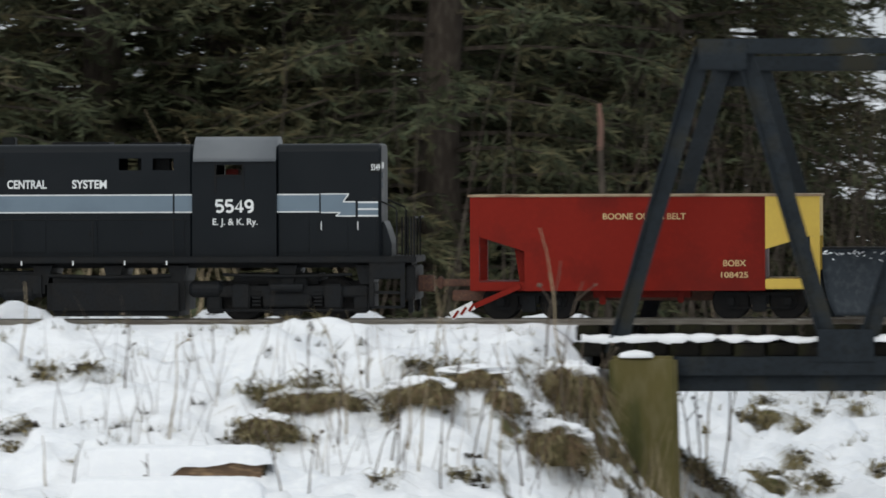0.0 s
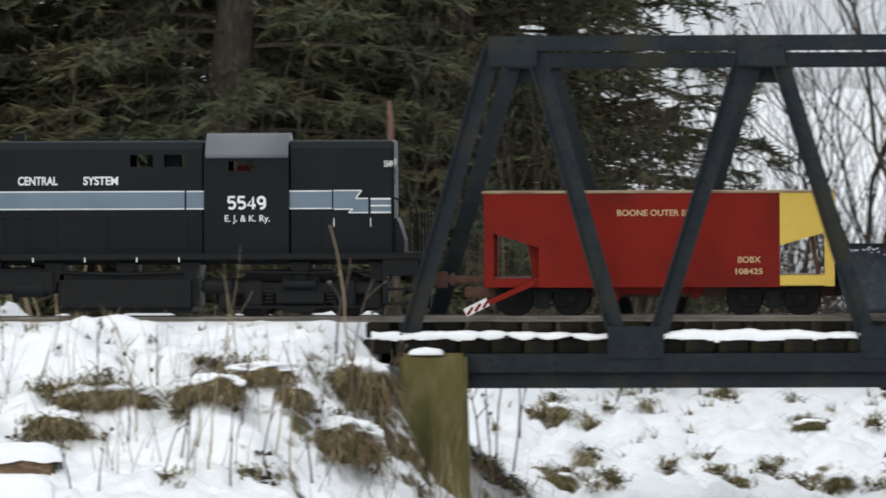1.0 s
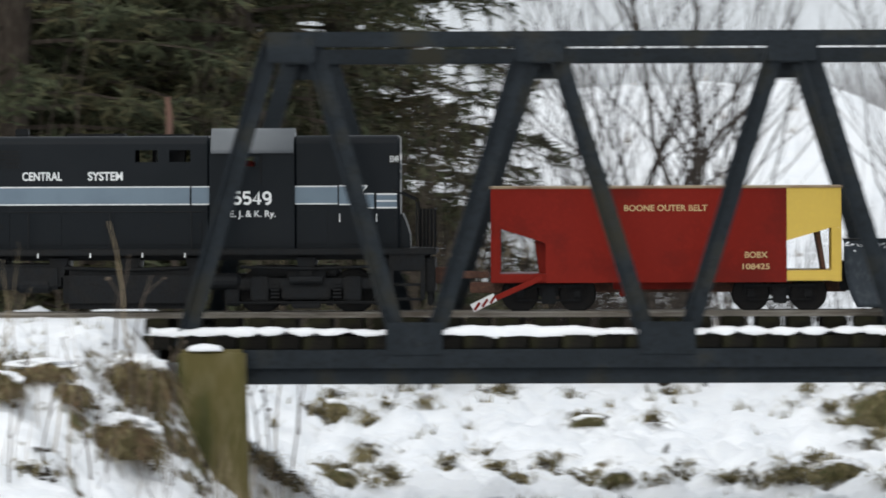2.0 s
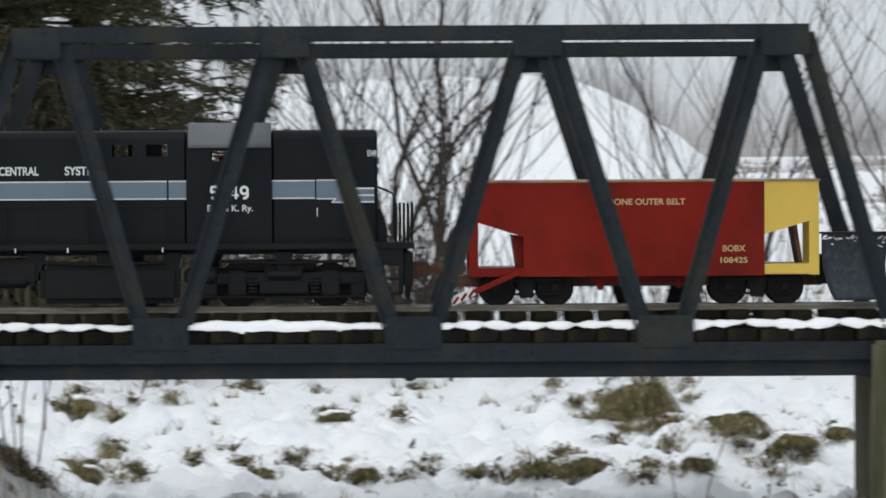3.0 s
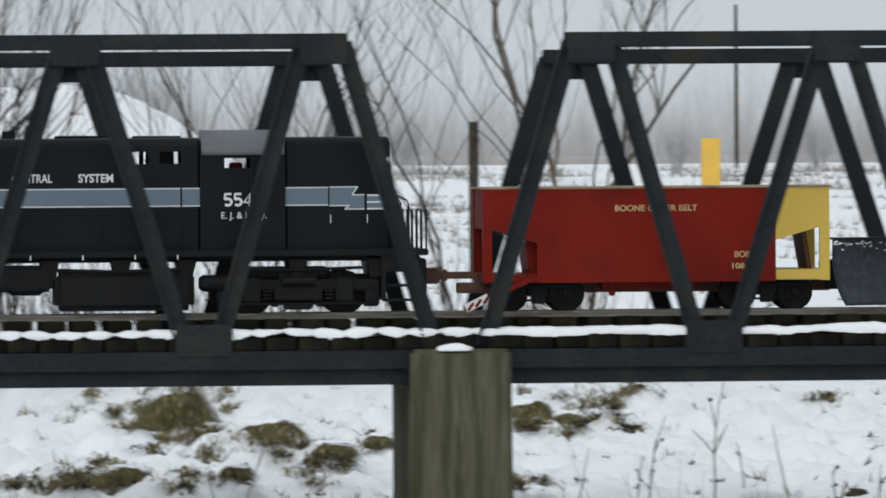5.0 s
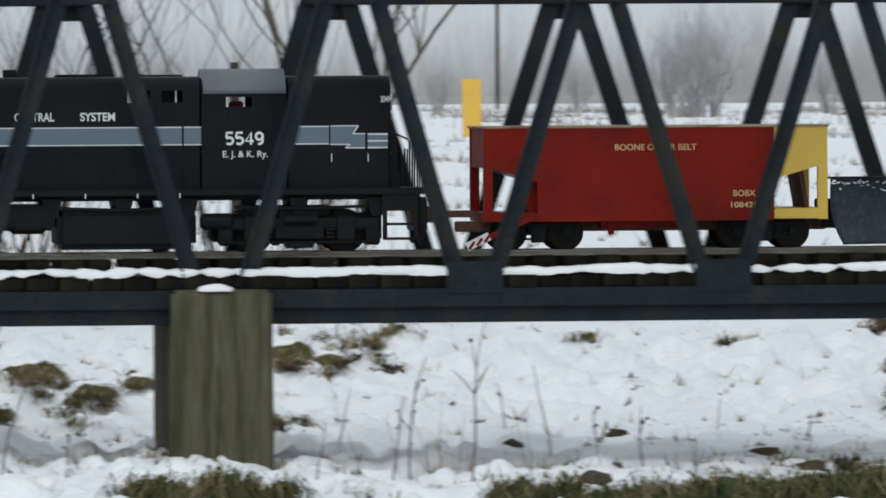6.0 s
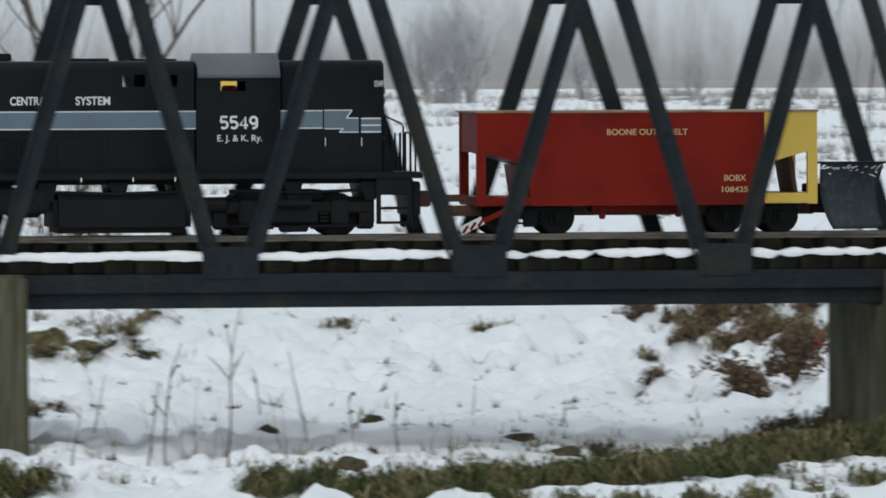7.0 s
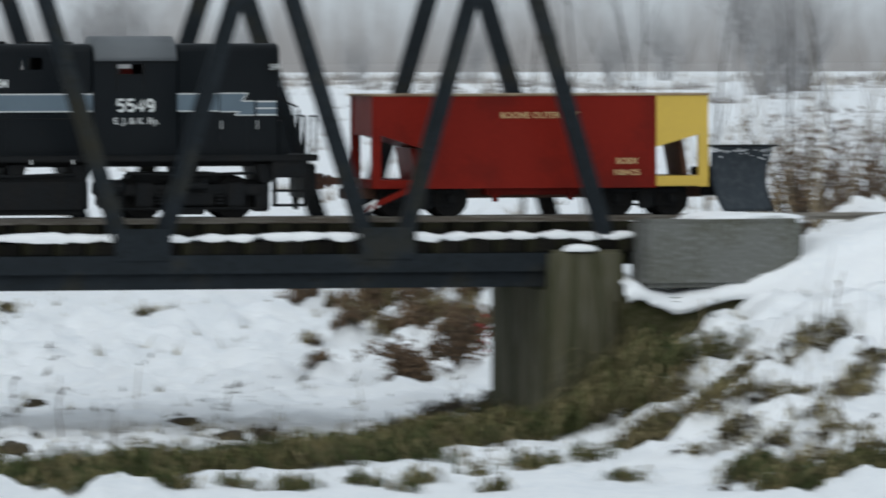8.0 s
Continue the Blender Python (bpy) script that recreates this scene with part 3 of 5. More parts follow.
def loco():
    eng = empty("diesel_locomotive", pose(0, 0, 0), "black miniature diesel locomotive with a blue-grey stripe", "locomotive")
    H = 0.118
    C = 0.180

    def hood(x0, x1, name, openings=()):
        """A round-shouldered hood, with window openings cut through both sides."""
        bm = bmesh.new()
        prof = [(-H, 0.185), (-H, 0.452), (-H, 0.489), (-H, 0.508)] + [(-H + 0.026 * (1 - math.cos(a)), 0.508 + 0.024 * math.sin(a)) for a in [0.39, 0.79, 1.18, 1.57]]
        prof += [(-y, z) for y, z in prof[::-1]]
        cuts = sorted({x0, x0 + 0.008, x1 - 0.008, x1, *[v for pair in openings for v in pair]})
        k = len(prof)
        rings = []
        for x in cuts:
            inset = 0.006 if x in (x0, x1) else 0.0
            rings.append([bm.verts.new((x, y - math.copysign(inset, y), z - (inset if z > 0.4 else 0))) for y, z in prof])
        for r, (xa, xb) in enumerate(zip(cuts, cuts[1:])):
            for i in range(k):
                if i in (1, k - 3) and any(a <= xa and xb <= b for a, b in openings):
                    continue
                bm.faces.new((rings[r][i], rings[r][(i + 1) % k], rings[r + 1][(i + 1) % k], rings[r + 1][i]))
        bm.faces.new(rings[0][::-1])
        bm.faces.new(rings[-1])
        bmesh.ops.recalc_face_normals(bm, faces=bm.faces)
        return part(name, bm, BLACK_PAINT, eng)
    short = hood(-1.137, -0.812, "short_hood")
    long = hood(-2.80, -1.396, "long_hood", ((-1.625, -1.555), (-1.520, -1.455)))
    for x0, x1 in ((-2.75, -1.458), (-1.452, -1.398)):
        stripe(long, x0, x1, H)
    stripe(short, -1.135, -1.004, H)
    # lightning end of the stripe: the band breaks into a bolt, then runs on to the nose between white lines
    part("stripe", prism([(-0.999, 0.3215), (-0.999, 0.376), (-0.912, 0.376), (-0.930, 0.352), (-0.892, 0.352), (-0.892, 0.3095), (-0.952, 0.3095), (-0.938, 0.3215)], -H - 0.0015, -H), BAND_GREY, short, "blue-grey lightning stripe")
    for x0, x1, z in ((-0.999, -0.912, 0.3755), (-0.999, -0.940, 0.3185), (-0.930, -0.892, 0.351), (-0.952, -0.892, 0.3075)):
        part("stripe_border", boxes((x0, x1, -H - 0.0022, -H, z, z + 0.0032)), WHITE, short)
    part("stripe_border", bar(bmesh.new(), (-0.913, -H - 0.0012, 0.3765), (-0.930, -H - 0.0012, 0.353), 0.0032, 0.0024), WHITE, short)
    part("stripe_border", bar(bmesh.new(), (-0.938, -H - 0.0012, 0.3205), (-0.953, -H - 0.0012, 0.309), 0.0032, 0.0024), WHITE, short)
    part("stripe", boxes((-0.884, -0.822, -H - 0.0015, -H, 0.3095, 0.352)), BAND_GREY, short)
    for z in (0.3075, 0.328, 0.349):
        part("speed_line", boxes((-0.884, -0.822, -H - 0.0022, -H, z, z + 0.0045)), WHITE, short)
    # nose: marker lamps and number boards round the corner, a stepped skirt below
    for z in (0.395, 0.425, 0.455):
        part("nose_lamp", boxes((-0.813, -0.8065, -H + 0.012, -H + 0.034, z, z + 0.020), bevel=0.001), WHITE if z > 0.45 else ROOF_GREY, short, "small pale lamp on the nose")
    part("nose_skirt", prism([(-0.815, 0.185), (-0.815, 0.285), (-0.806, 0.292), (-0.796, 0.270), (-0.782, 0.225), (-0.782, 0.185)], -0.10, 0.10), BLACK_PAINT, short)
    words("lettering", "CENTRAL", 0.036, -1.972, -H - 0.001, 0.397, WHITE, long, 0.122, 0.0008, "white railway lettering")
    words("lettering", "SYSTEM", 0.036, -1.770, -H - 0.001, 0.397, WHITE, long, 0.107, 0.0008)
    for x in (-2.40, -2.24, -2.08, -1.92, -1.76, -1.60, -1.47):
        door = part("hood_door", boxes((x - 0.068, x + 0.068 if x < -1.5 else x + 0.050, -H - 0.003, -H + 0.001, 0.198, 0.312), bevel=0.0015), BLACK_PAINT, long)
        part("door_latch", boxes((x + 0.04, x + 0.046, -H - 0.006, -H - 0.002, 0.25, 0.262)), BLACK_IRON, door)
        part("stanchion_foot", boxes((x - 0.002, x + 0.002, -C - 0.007, -C - 0.003, 0.160, 0.174)), WHITE, eng)
    for x0, x1 in ((-2.60, -2.20), (-2.15, -1.98)):
        for k in range(5):
            part("louvre", boxes((x0, x1, -H - 0.003, -H + 0.001, 0.435 + 0.012 * k, 0.441 + 0.012 * k)), BLACK_IRON, long)
    for x in (-1.08, -0.96, -0.87):
        part("hood_door", boxes((x - 0.045, x + 0.045, -H - 0.003, -H + 0.001, 0.198, 0.305), bevel=0.0015), BLACK_PAINT, short)
    for x in (-0.997, -0.884):
        part("grab_iron", tube(bmesh.new(), [(x, -H, 0.292), (x, -H - 0.012, 0.290), (x, -H - 0.012, 0.268), (x, -H, 0.266)], [0.0018] * 4, 5), WHITE, short)
    part("number_board", boxes((-0.846, -0.813, -H - 0.004, -H + 0.002, 0.444, 0.474), bevel=0.001), BLACK_IRON, short)
    words("lettering", "5549", 0.026, -0.843, -H - 0.0046, 0.450, WHITE, short, 0.028, 0.0004)
    part("radiator_core", boxes((-1.578, -1.566, -0.02, 0.05, 0.44, 0.50), bevel=0.002), BLACK_IRON, long)
    part("fan_motor", boxes((-1.518, -1.474, -0.06, 0.0, 0.44, 0.494), bevel=0.002), BLACK_IRON, long)
    # cab, hardly wider than the hoods
    K = 0.128
    rows = [(-1.397, -1.136, -K + 0.006, K - 0.006, 0.185, 0.385)]
    for y0, y1 in ((-K, -K + 0.010), (K - 0.010, K)):
        rows += [(-1.397, -1.136, y0, y1, 0.185, 0.438), (-1.397, -1.322, y0, y1, 0.437, 0.480), (-1.242, -1.136, y0, y1, 0.437, 0.480), (-1.323, -1.241, y0, y1, 0.468, 0.480)]
    rows += [(-1.397, -1.389, -K, K, 0.385, 0.480), (-1.144, -1.136, -K, K, 0.385, 0.480)]
    cab = part("cab", boxes(rows[0]), BLACK_PAINT, eng)
    for row in rows[1:]:
        part("cab_panel", boxes(row), BLACK_PAINT, cab)
    part("control_stand", boxes((-1.30, -1.262, -0.05, 0.05, 0.385, 0.455), bevel=0.004), RED, cab, "dark red control stand inside")
    part("window_frame", boxes((-1.328, -1.322, -K - 0.003, -K + 0.004, 0.385, 0.470), (-1.242, -1.236, -K - 0.003, -K + 0.004, 0.385, 0.470), (-1.328, -1.236, -K - 0.003, -K + 0.004, 0.432, 0.438), bevel=0.001), BLACK_IRON, cab)
    bm = bmesh.new()
    prof = [(-K - 0.012, 0.478), (-K - 0.012, 0.492), (-K + 0.01, 0.520), (-K + 0.04, 0.542), (-0.05, 0.555)]
    prof += [(-y, z) for y, z in prof[::-1]]
    rings = [[bm.verts.new((x, y, z)) for y, z in prof] for x in (-1.392, -1.138)]
    k = len(prof)
    for i in range(k):
        bm.faces.new((rings[0][i], rings[0][(i + 1) % k], rings[1][(i + 1) % k], rings[1][i]))
    bm.faces.new(rings[0][::-1])
    bm.faces.new(rings[1])
    bmesh.ops.recalc_face_normals(bm, faces=bm.faces)
    part("cab_roof", bm, ROOF_GREY, cab, "plain grey curved cab roof", True)
    road_number("5549", -1.326, -K - 0.0012, 0.320, 0.041, 0.122, WHITE, cab)
    words("lettering", "E. J. & K. Ry.", 0.028, -1.333, -K - 0.0015, 0.283, WHITE, cab, 0.139, 0.0003)
    # frame, walkway, tank, trucks
    part("walkway", boxes((-2.88, -0.700, -C - 0.004, C + 0.004, 0.166, 0.186), (-2.88, -0.72, -0.10, 0.10, 0.150, 0.166), bevel=0.003), BLACK_IRON, eng)
    for x in (-1.44, -1.86, -1.64, -2.05, -0.86, -1.10, -2.35):
        part("frame_bracket", prism([(x - 0.03, 0.168), (x + 0.03, 0.168), (x + 0.016, 0.11), (x - 0.016, 0.11)], -0.15, 0.15), BLACK_IRON, eng)
    for x0, x1, z, r in ((-1.84, -1.46, 0.138, 0.006), (-1.30, -0.90, 0.140, 0.005)):
        part("pipe", tube(bmesh.new(), [(x0, -0.15, z), ((x0 + x1) / 2, -0.155, z - 0.006), (x1, -0.15, z)], [r] * 3, 8), BLACK_IRON, eng)
    part("fuel_tank", boxes((-1.846, -1.418, -0.165, 0.165, 0.012, 0.133), bevel=0.018), BLACK_IRON, eng)
    part("battery_box", boxes((-2.09, -1.852, -0.160, 0.160, 0.072, 0.150), bevel=0.010), BLACK_IRON, eng)
    for tx in (-1.10, -2.35):
        part("traction_motor", boxes((tx - 0.265, tx + 0.262, -0.080, 0.080, 0.030, 0.118), (tx - 0.17, tx + 0.10, -0.12, 0.12, 0.110, 0.142), bevel=0.008), BLACK_IRON, eng)
    for tx in (-1.10, -2.35):
        truck = part("truck", boxes((tx - 0.25, tx + 0.25, -0.155, -0.13, 0.070, 0.105), (tx - 0.25, tx + 0.25, 0.13, 0.155, 0.070, 0.105), (tx - 0.075, tx + 0.075, -0.16, -0.13, 0.040, 0.085), (tx - 0.06, tx + 0.06, -0.14, 0.14, 0.06, 0.13), (tx + 0.115, tx + 0.171, -0.165, -0.13, 0.035, 0.110), (tx - 0.171, tx - 0.115, -0.165, -0.13, 0.035, 0.110), (tx - 0.045, tx + 0.045, -0.165, -0.13, 0.012, 0.034), (tx + 0.205, tx + 0.25, -0.15, -0.13, 0.02, 0.09), (tx - 0.25, tx - 0.205, -0.15, -0.13, 0.02, 0.09), bevel=0.005), BLACK_IRON, eng)
        for dx in (-0.143, 0.143):
            bm = bmesh.new()
            for sy in (-0.095, 0.095):
                disc(bm, 0, sy, 0, 0.0635, 0.018)
                disc(bm, 0, sy + math.copysign(0.010, -sy), 0, 0.069, 0.005)
                disc(bm, 0, sy + math.copysign(0.012, sy), 0, 0.032, 0.012)
            tube(bm, [(0, -0.13, 0), (0, 0.13, 0)], [0.012, 0.012], 10)
            wheel = part("wheelset", bm, WHEEL, eng)
            wheel.matrix_local = pose(tx + dx, 0, 0.0635)
            train_parts.setdefault("wheels", []).append((wheel, tx + dx, 0.0635))
    for x0, x1, z, r in ((-1.405, -1.30, 0.095, 0.026), (-1.99, -1.88, 0.085, 0.024)):
        part("air_tank", tube(bmesh.new(), [(x0, -0.14, z), (x0 + 0.012, -0.14, z), (x1 - 0.012, -0.14, z), (x1, -0.14, z)], [r * 0.6, r, r, r * 0.6], 14), BLACK_IRON, eng, smooth=False)
    for tx in (-1.10, -2.35):
        for dx in (-0.216, -0.07, 0.07, 0.216):
            part("brake_shoe", prism([(tx + dx - 0.010, 0.020), (tx + dx + 0.012, 0.020), (tx + dx + 0.008, 0.088), (tx + dx - 0.008, 0.088)], -0.118, -0.085), BLACK_IRON, eng)
        for dx in (-0.095, 0.095):
            bm = bmesh.new()
            for k in range(5):
                box(bm, tx + dx - 0.013, tx + dx + 0.013, -0.160, -0.136, 0.044 + 0.011 * k, 0.050 + 0.011 * k)
            part("coil_spring", bm, BLACK_IRON, eng)
        part("brake_cylinder", tube(bmesh.new(), [(tx - 0.05, -0.17, 0.100), (tx + 0.05, -0.17, 0.100)], [0.013, 0.013], 12), BLACK_IRON, eng)
        part("brake_rod", tube(bmesh.new(), [(tx - 0.24, -0.163, 0.030), (tx + 0.24, -0.163, 0.030)], [0.004, 0.004], 6), BLACK_IRON, eng)
    # steps, pilot, railings
    part("pilot", boxes((-0.735, -0.705, -0.16, 0.16, 0.06, 0.166), (-0.728, -0.712, -0.15, -0.11, 0.02, 0.07), (-0.728, -0.712, 0.11, 0.15, 0.02, 0.07), bevel=0.004), BLACK_IRON, eng)
    for sx in (-0.785,):
        for x0, x1, z0 in ((sx - 0.06, sx - 0.046, 0.03), (sx + 0.036, sx + 0.05, 0.03), (sx - 0.046, sx + 0.036, 0.118)):
            part("step_stringer", boxes((x0, x1, -0.178, -0.172, z0, 0.166)), BLACK_IRON, eng)
        for z in (0.035, 0.080, 0.125):
            part("step_tread", boxes((sx - 0.055, sx + 0.045, -0.171, -0.13, z, z + 0.008)), BLACK_IRON, eng)
    for y0, y1 in ((-0.17, -0.05), (0.05, 0.17)):
        rail_top = part("end_railing", tube(bmesh.new(), [(-0.706, y0, 0.305), (-0.706, y1, 0.305)], [0.003, 0.003], 6), BLACK_IRON, eng)
        for k in range(5):
            y = y0 + (y1 - y0) * k / 4
            part("baluster", tube(bmesh.new(), [(-0.706 - 0.012 * k, y, 0.186), (-0.706 - 0.012 * k, y, 0.305)], [0.0028, 0.0028], 6), BLACK_IRON, rail_top)
    for sy in (-0.172, 0.172):
        bm = bmesh.new()
        tube(bm, [(-0.760, sy, 0.19), (-0.760, sy, 0.325), (-0.765, sy, 0.335), (-0.835, sy, 0.366)], [0.003] * 4, 6)
        part("handrail", bm, BLACK_IRON, eng)
        bm = bmesh.new()
        tube(bm, [(-2.8, sy, 0.30), (-1.40, sy, 0.30)], [0.0025] * 2, 6)
        for x in (-2.7, -2.45, -2.2, -1.95, -1.7, -1.45):
            tube(bm, [(x, sy, 0.186), (x, sy, 0.30)], [0.0025] * 2, 6)
        part("handrail", bm, BLACK_IRON, eng)
    part("exhaust_stack", boxes((-2.00, -1.96, -0.03, 0.03, 0.53, 0.556), bevel=0.003), BLACK_IRON, eng)
    part("roof_hatch", boxes((-1.84, -1.66, -0.07, 0.07, 0.53, 0.540), (-1.60, -1.45, -0.07, 0.07, 0.53, 0.538), bevel=0.003), BLACK_IRON, eng)
    part("coupler", boxes((-0.735, -0.66, -0.018, 0.018, 0.100, 0.122), (-0.71, -0.68, -0.03, 0.03, 0.088, 0.133), bevel=0.004), RUST, eng, "rusty knuckle coupler")
    # the body stands a little higher on its springs than the running gear
    for ob in eng.children:
        if ob.name.split(".")[0] in ("short_hood", "long_hood", "cab", "walkway", "stanchion_foot", "handrail", "end_railing", "exhaust_stack", "roof_hatch", "step_stringer"):
            ob.location.z += 0.010
    return eng


def road_number(text, x, y, z, h, width, material, parent):
    """Block numerals drawn with broad strokes, as painted on the cab."""
    def arc(cx, cz, rx, rz, a0, a1, n=10):
        return [(cx + rx * math.cos(radians(a0 + (a1 - a0) * k / n)), cz + rz * math.sin(radians(a0 + (a1 - a0) * k / n))) for k in range(n + 1)]
    glyphs = {
        "5": [[(0.58, 0.93), (0.14, 0.93), (0.10, 0.52)], [(0.10, 0.50)] + arc(0.33, 0.33, 0.26, 0.25, 125, -140, 14)],
        "4": [[(0.46, 0.02), (0.46, 0.93), (0.06, 0.30), (0.66, 0.30)]],
        "9": [arc(0.34, 0.66, 0.25, 0.26, 0, 360, 18), [(0.59, 0.66)] + arc(0.34, 0.36, 0.25, 0.28, 20, -110, 10)],
    }
    step = width / len(text)
    for k, c in enumerate(text):
        bm = bmesh.new()
        w = 0.0078
        for layer, line in enumerate(glyphs[c]):
            pts = [(x + step * k + px * h * 1.02, z + pz * h) for px, pz in line]
            left_side, right_side = [], []
            for i, (px, pz) in enumerate(pts):
                a, b = pts[max(0, i - 1)], pts[min(len(pts) - 1, i + 1)]
                dx, dz = b[0] - a[0], b[1] - a[1]
                n = math.hypot(dx, dz)
                ox, oz = -dz / n * w / 2, dx / n * w / 2
                left_side.append(bm.verts.new((px + ox, y - 0.0008 - 0.0004 * layer, pz + oz)))
                right_side.append(bm.verts.new((px - ox, y - 0.0008 - 0.0004 * layer, pz - oz)))
            for i in range(len(pts) - 1):
                bm.faces.new((left_side[i], right_side[i], right_side[i + 1], left_side[i + 1]))
        part("numeral", bm, material, parent, "large white road numeral")


def stripe(parent, x0, x1, H):
    s = part("stripe", boxes((x0, x1, -H - 0.0015, -H, 0.324, 0.374)), BAND_GREY, parent, "blue-grey painted side stripe")
    for z in (0.374, 0.3205):
        part("stripe_border", boxes((x0, x1, -H - 0.002, -H, z, z + 0.0035)), WHITE, s)


HOPPER = hopper_car()
LOCO = loco()

# ---- where sight lines meet the ground ----
def on_ground(deg, dip, reach=90.0):
    """The place where the sight line at that bearing and dip (degrees) meets the snow."""
    way = Vector((math.sin(radians(deg)), math.cos(radians(deg)), math.tan(radians(dip))))
    d = 19.5
    while d < reach:
        x, y, z = EYE[0] + way.x * d, EYE[1] + way.y * d, EYE[2] + way.z * d
        if z < ground_height(x, y):
            return Vector((x, y, ground_height(x, y)))
        d += 0.03
    return Vector((EYE[0] + way.x * reach, EYE[1] + way.y * reach, ground_height(EYE[0] + way.x * reach, EYE[1] + way.y * reach)))


def mesh_of(name, verts, faces, material, smooth=False):
    me = bpy.data.meshes.new(name)
    me.from_pydata(verts, [], faces)
    me.materials.append(material)
    if smooth:
        me.shade_smooth()
    return me


# ---- conifers behind the track ----
def conifer(name, seed, height, spread, label):
    rng = random.Random(seed)
    tree = empty(name, pose(0, 0, 0), label, "tree", "conifers behind the track")
    bm = bmesh.new()
    pts = [(0.05 * math.sin(i * 0.9 + seed), 0.05 * math.cos(i * 1.1), -0.1 + height * i / 10) for i in range(11)]
    tube(bm, pts, [0.125 * (1 - 0.085 * i) for i in range(11)], 12)
    part("trunk", bm, BARK, tree, "dark furrowed trunk", True)
    bm = bmesh.new()
    nv, nf = [], []
    count = 165
    for b in range(count):
        z = 0.05 + (height - 0.2) * (b / count) ** 1.75
        a = b * 2.399 + rng.uniform(-0.4, 0.4)
        length = spread * (1 - z / height) ** 0.7 * rng.uniform(0.75, 1.15)
        droop = rng.uniform(0.05, 0.35)
        d = Vector((math.cos(a), math.sin(a), 0))
        line = []
        for k in range(6):
            u = k / 5
            line.append(Vector((0, 0, z)) + d * length * u + Vector((0, 0, 0.10 * u - droop * length * u * u)))
        tube(bm, line, [0.016 * (1 - 0.16 * k) for k in range(6)], 4)
        twigs = int(14 * length) + 4
        for t in range(twigs):
            u = rng.uniform(0.18, 1.0)
            k = min(4, int(u * 5))
            p = line[k].lerp(line[k + 1], u * 5 - k)
            side = d.cross(Vector((0, 0, 1))) * rng.choice((-1, 1))
            out = (d * rng.uniform(0.2, 0.9) + side * rng.uniform(0.3, 1.0) + Vector((0, 0, rng.uniform(-0.55, 0.15)))).normalized()
            tl = rng.uniform(0.14, 0.34)
            for s in range(15):
                q = p + out * tl * s / 15
                n = (out * rng.uniform(0.2, 1.0) + Vector((rng.uniform(-1, 1), rng.uniform(-1, 1), rng.uniform(-0.9, 0.6)))).normalized()
                w = n.orthogonal().normalized() * rng.uniform(0.006, 0.013)
                e = q + n * rng.uniform(0.04, 0.10)
                i = len(nv)
                nv.extend((q - w, q + w, e))
                nf.append((i, i + 1, i + 2))
    part("branch_work", bm, BARK, tree)
    crown = new("crown", mesh_of("crown", nv, nf, NEEDLE))
    crown.parent = tree
    tagged(crown, "dark green and brown drooping needle sprays")
    return tree


def place(thing, deg, dist, turn=0, sink=0.03):
    x, y = bearing(deg, dist)
    return pose(x, y, ground_height(x, y) - sink, 0, 0, turn)


first = conifer("conifer_tree", 3, 5.5, 1.45, "dark dense conifer with drooping branches")
second = conifer("conifer_tree", 8, 6.2, 1.65, "tall dark conifer with brown inner branches")
first.matrix_world = place(first, -4.42, 35.2)
second.matrix_world = place(second, -7.1, 36.5, 40)
for k, (tree, deg, dist, turn) in enumerate([(first, -8.9, 35.0, 70), (second, -5.7, 38.6, 200), (first, -3.1, 38.4, 150), (second, -4.9, 42.0, 310),
                                            (second, -2.35, 40.0, 20), (first, -6.6, 41.5, 260), (first, -1.95, 43.5, 95), (second, -8.3, 41.0, 130),
                                            (first, -3.6, 45.0, 220), (second, -10.5, 38.0, 10), (first, -2.75, 36.8, 185), (second, -7.7, 38.2, 95), (first, -6.1, 36.9, 330), (second, -4.0, 39.5, 60), (first, -5.2, 36.2, 20), (second, -9.6, 42.5, 260), (second, -3.3, 42.5, 170)]):
    copy_thing(tree, place(tree, deg, dist, turn))


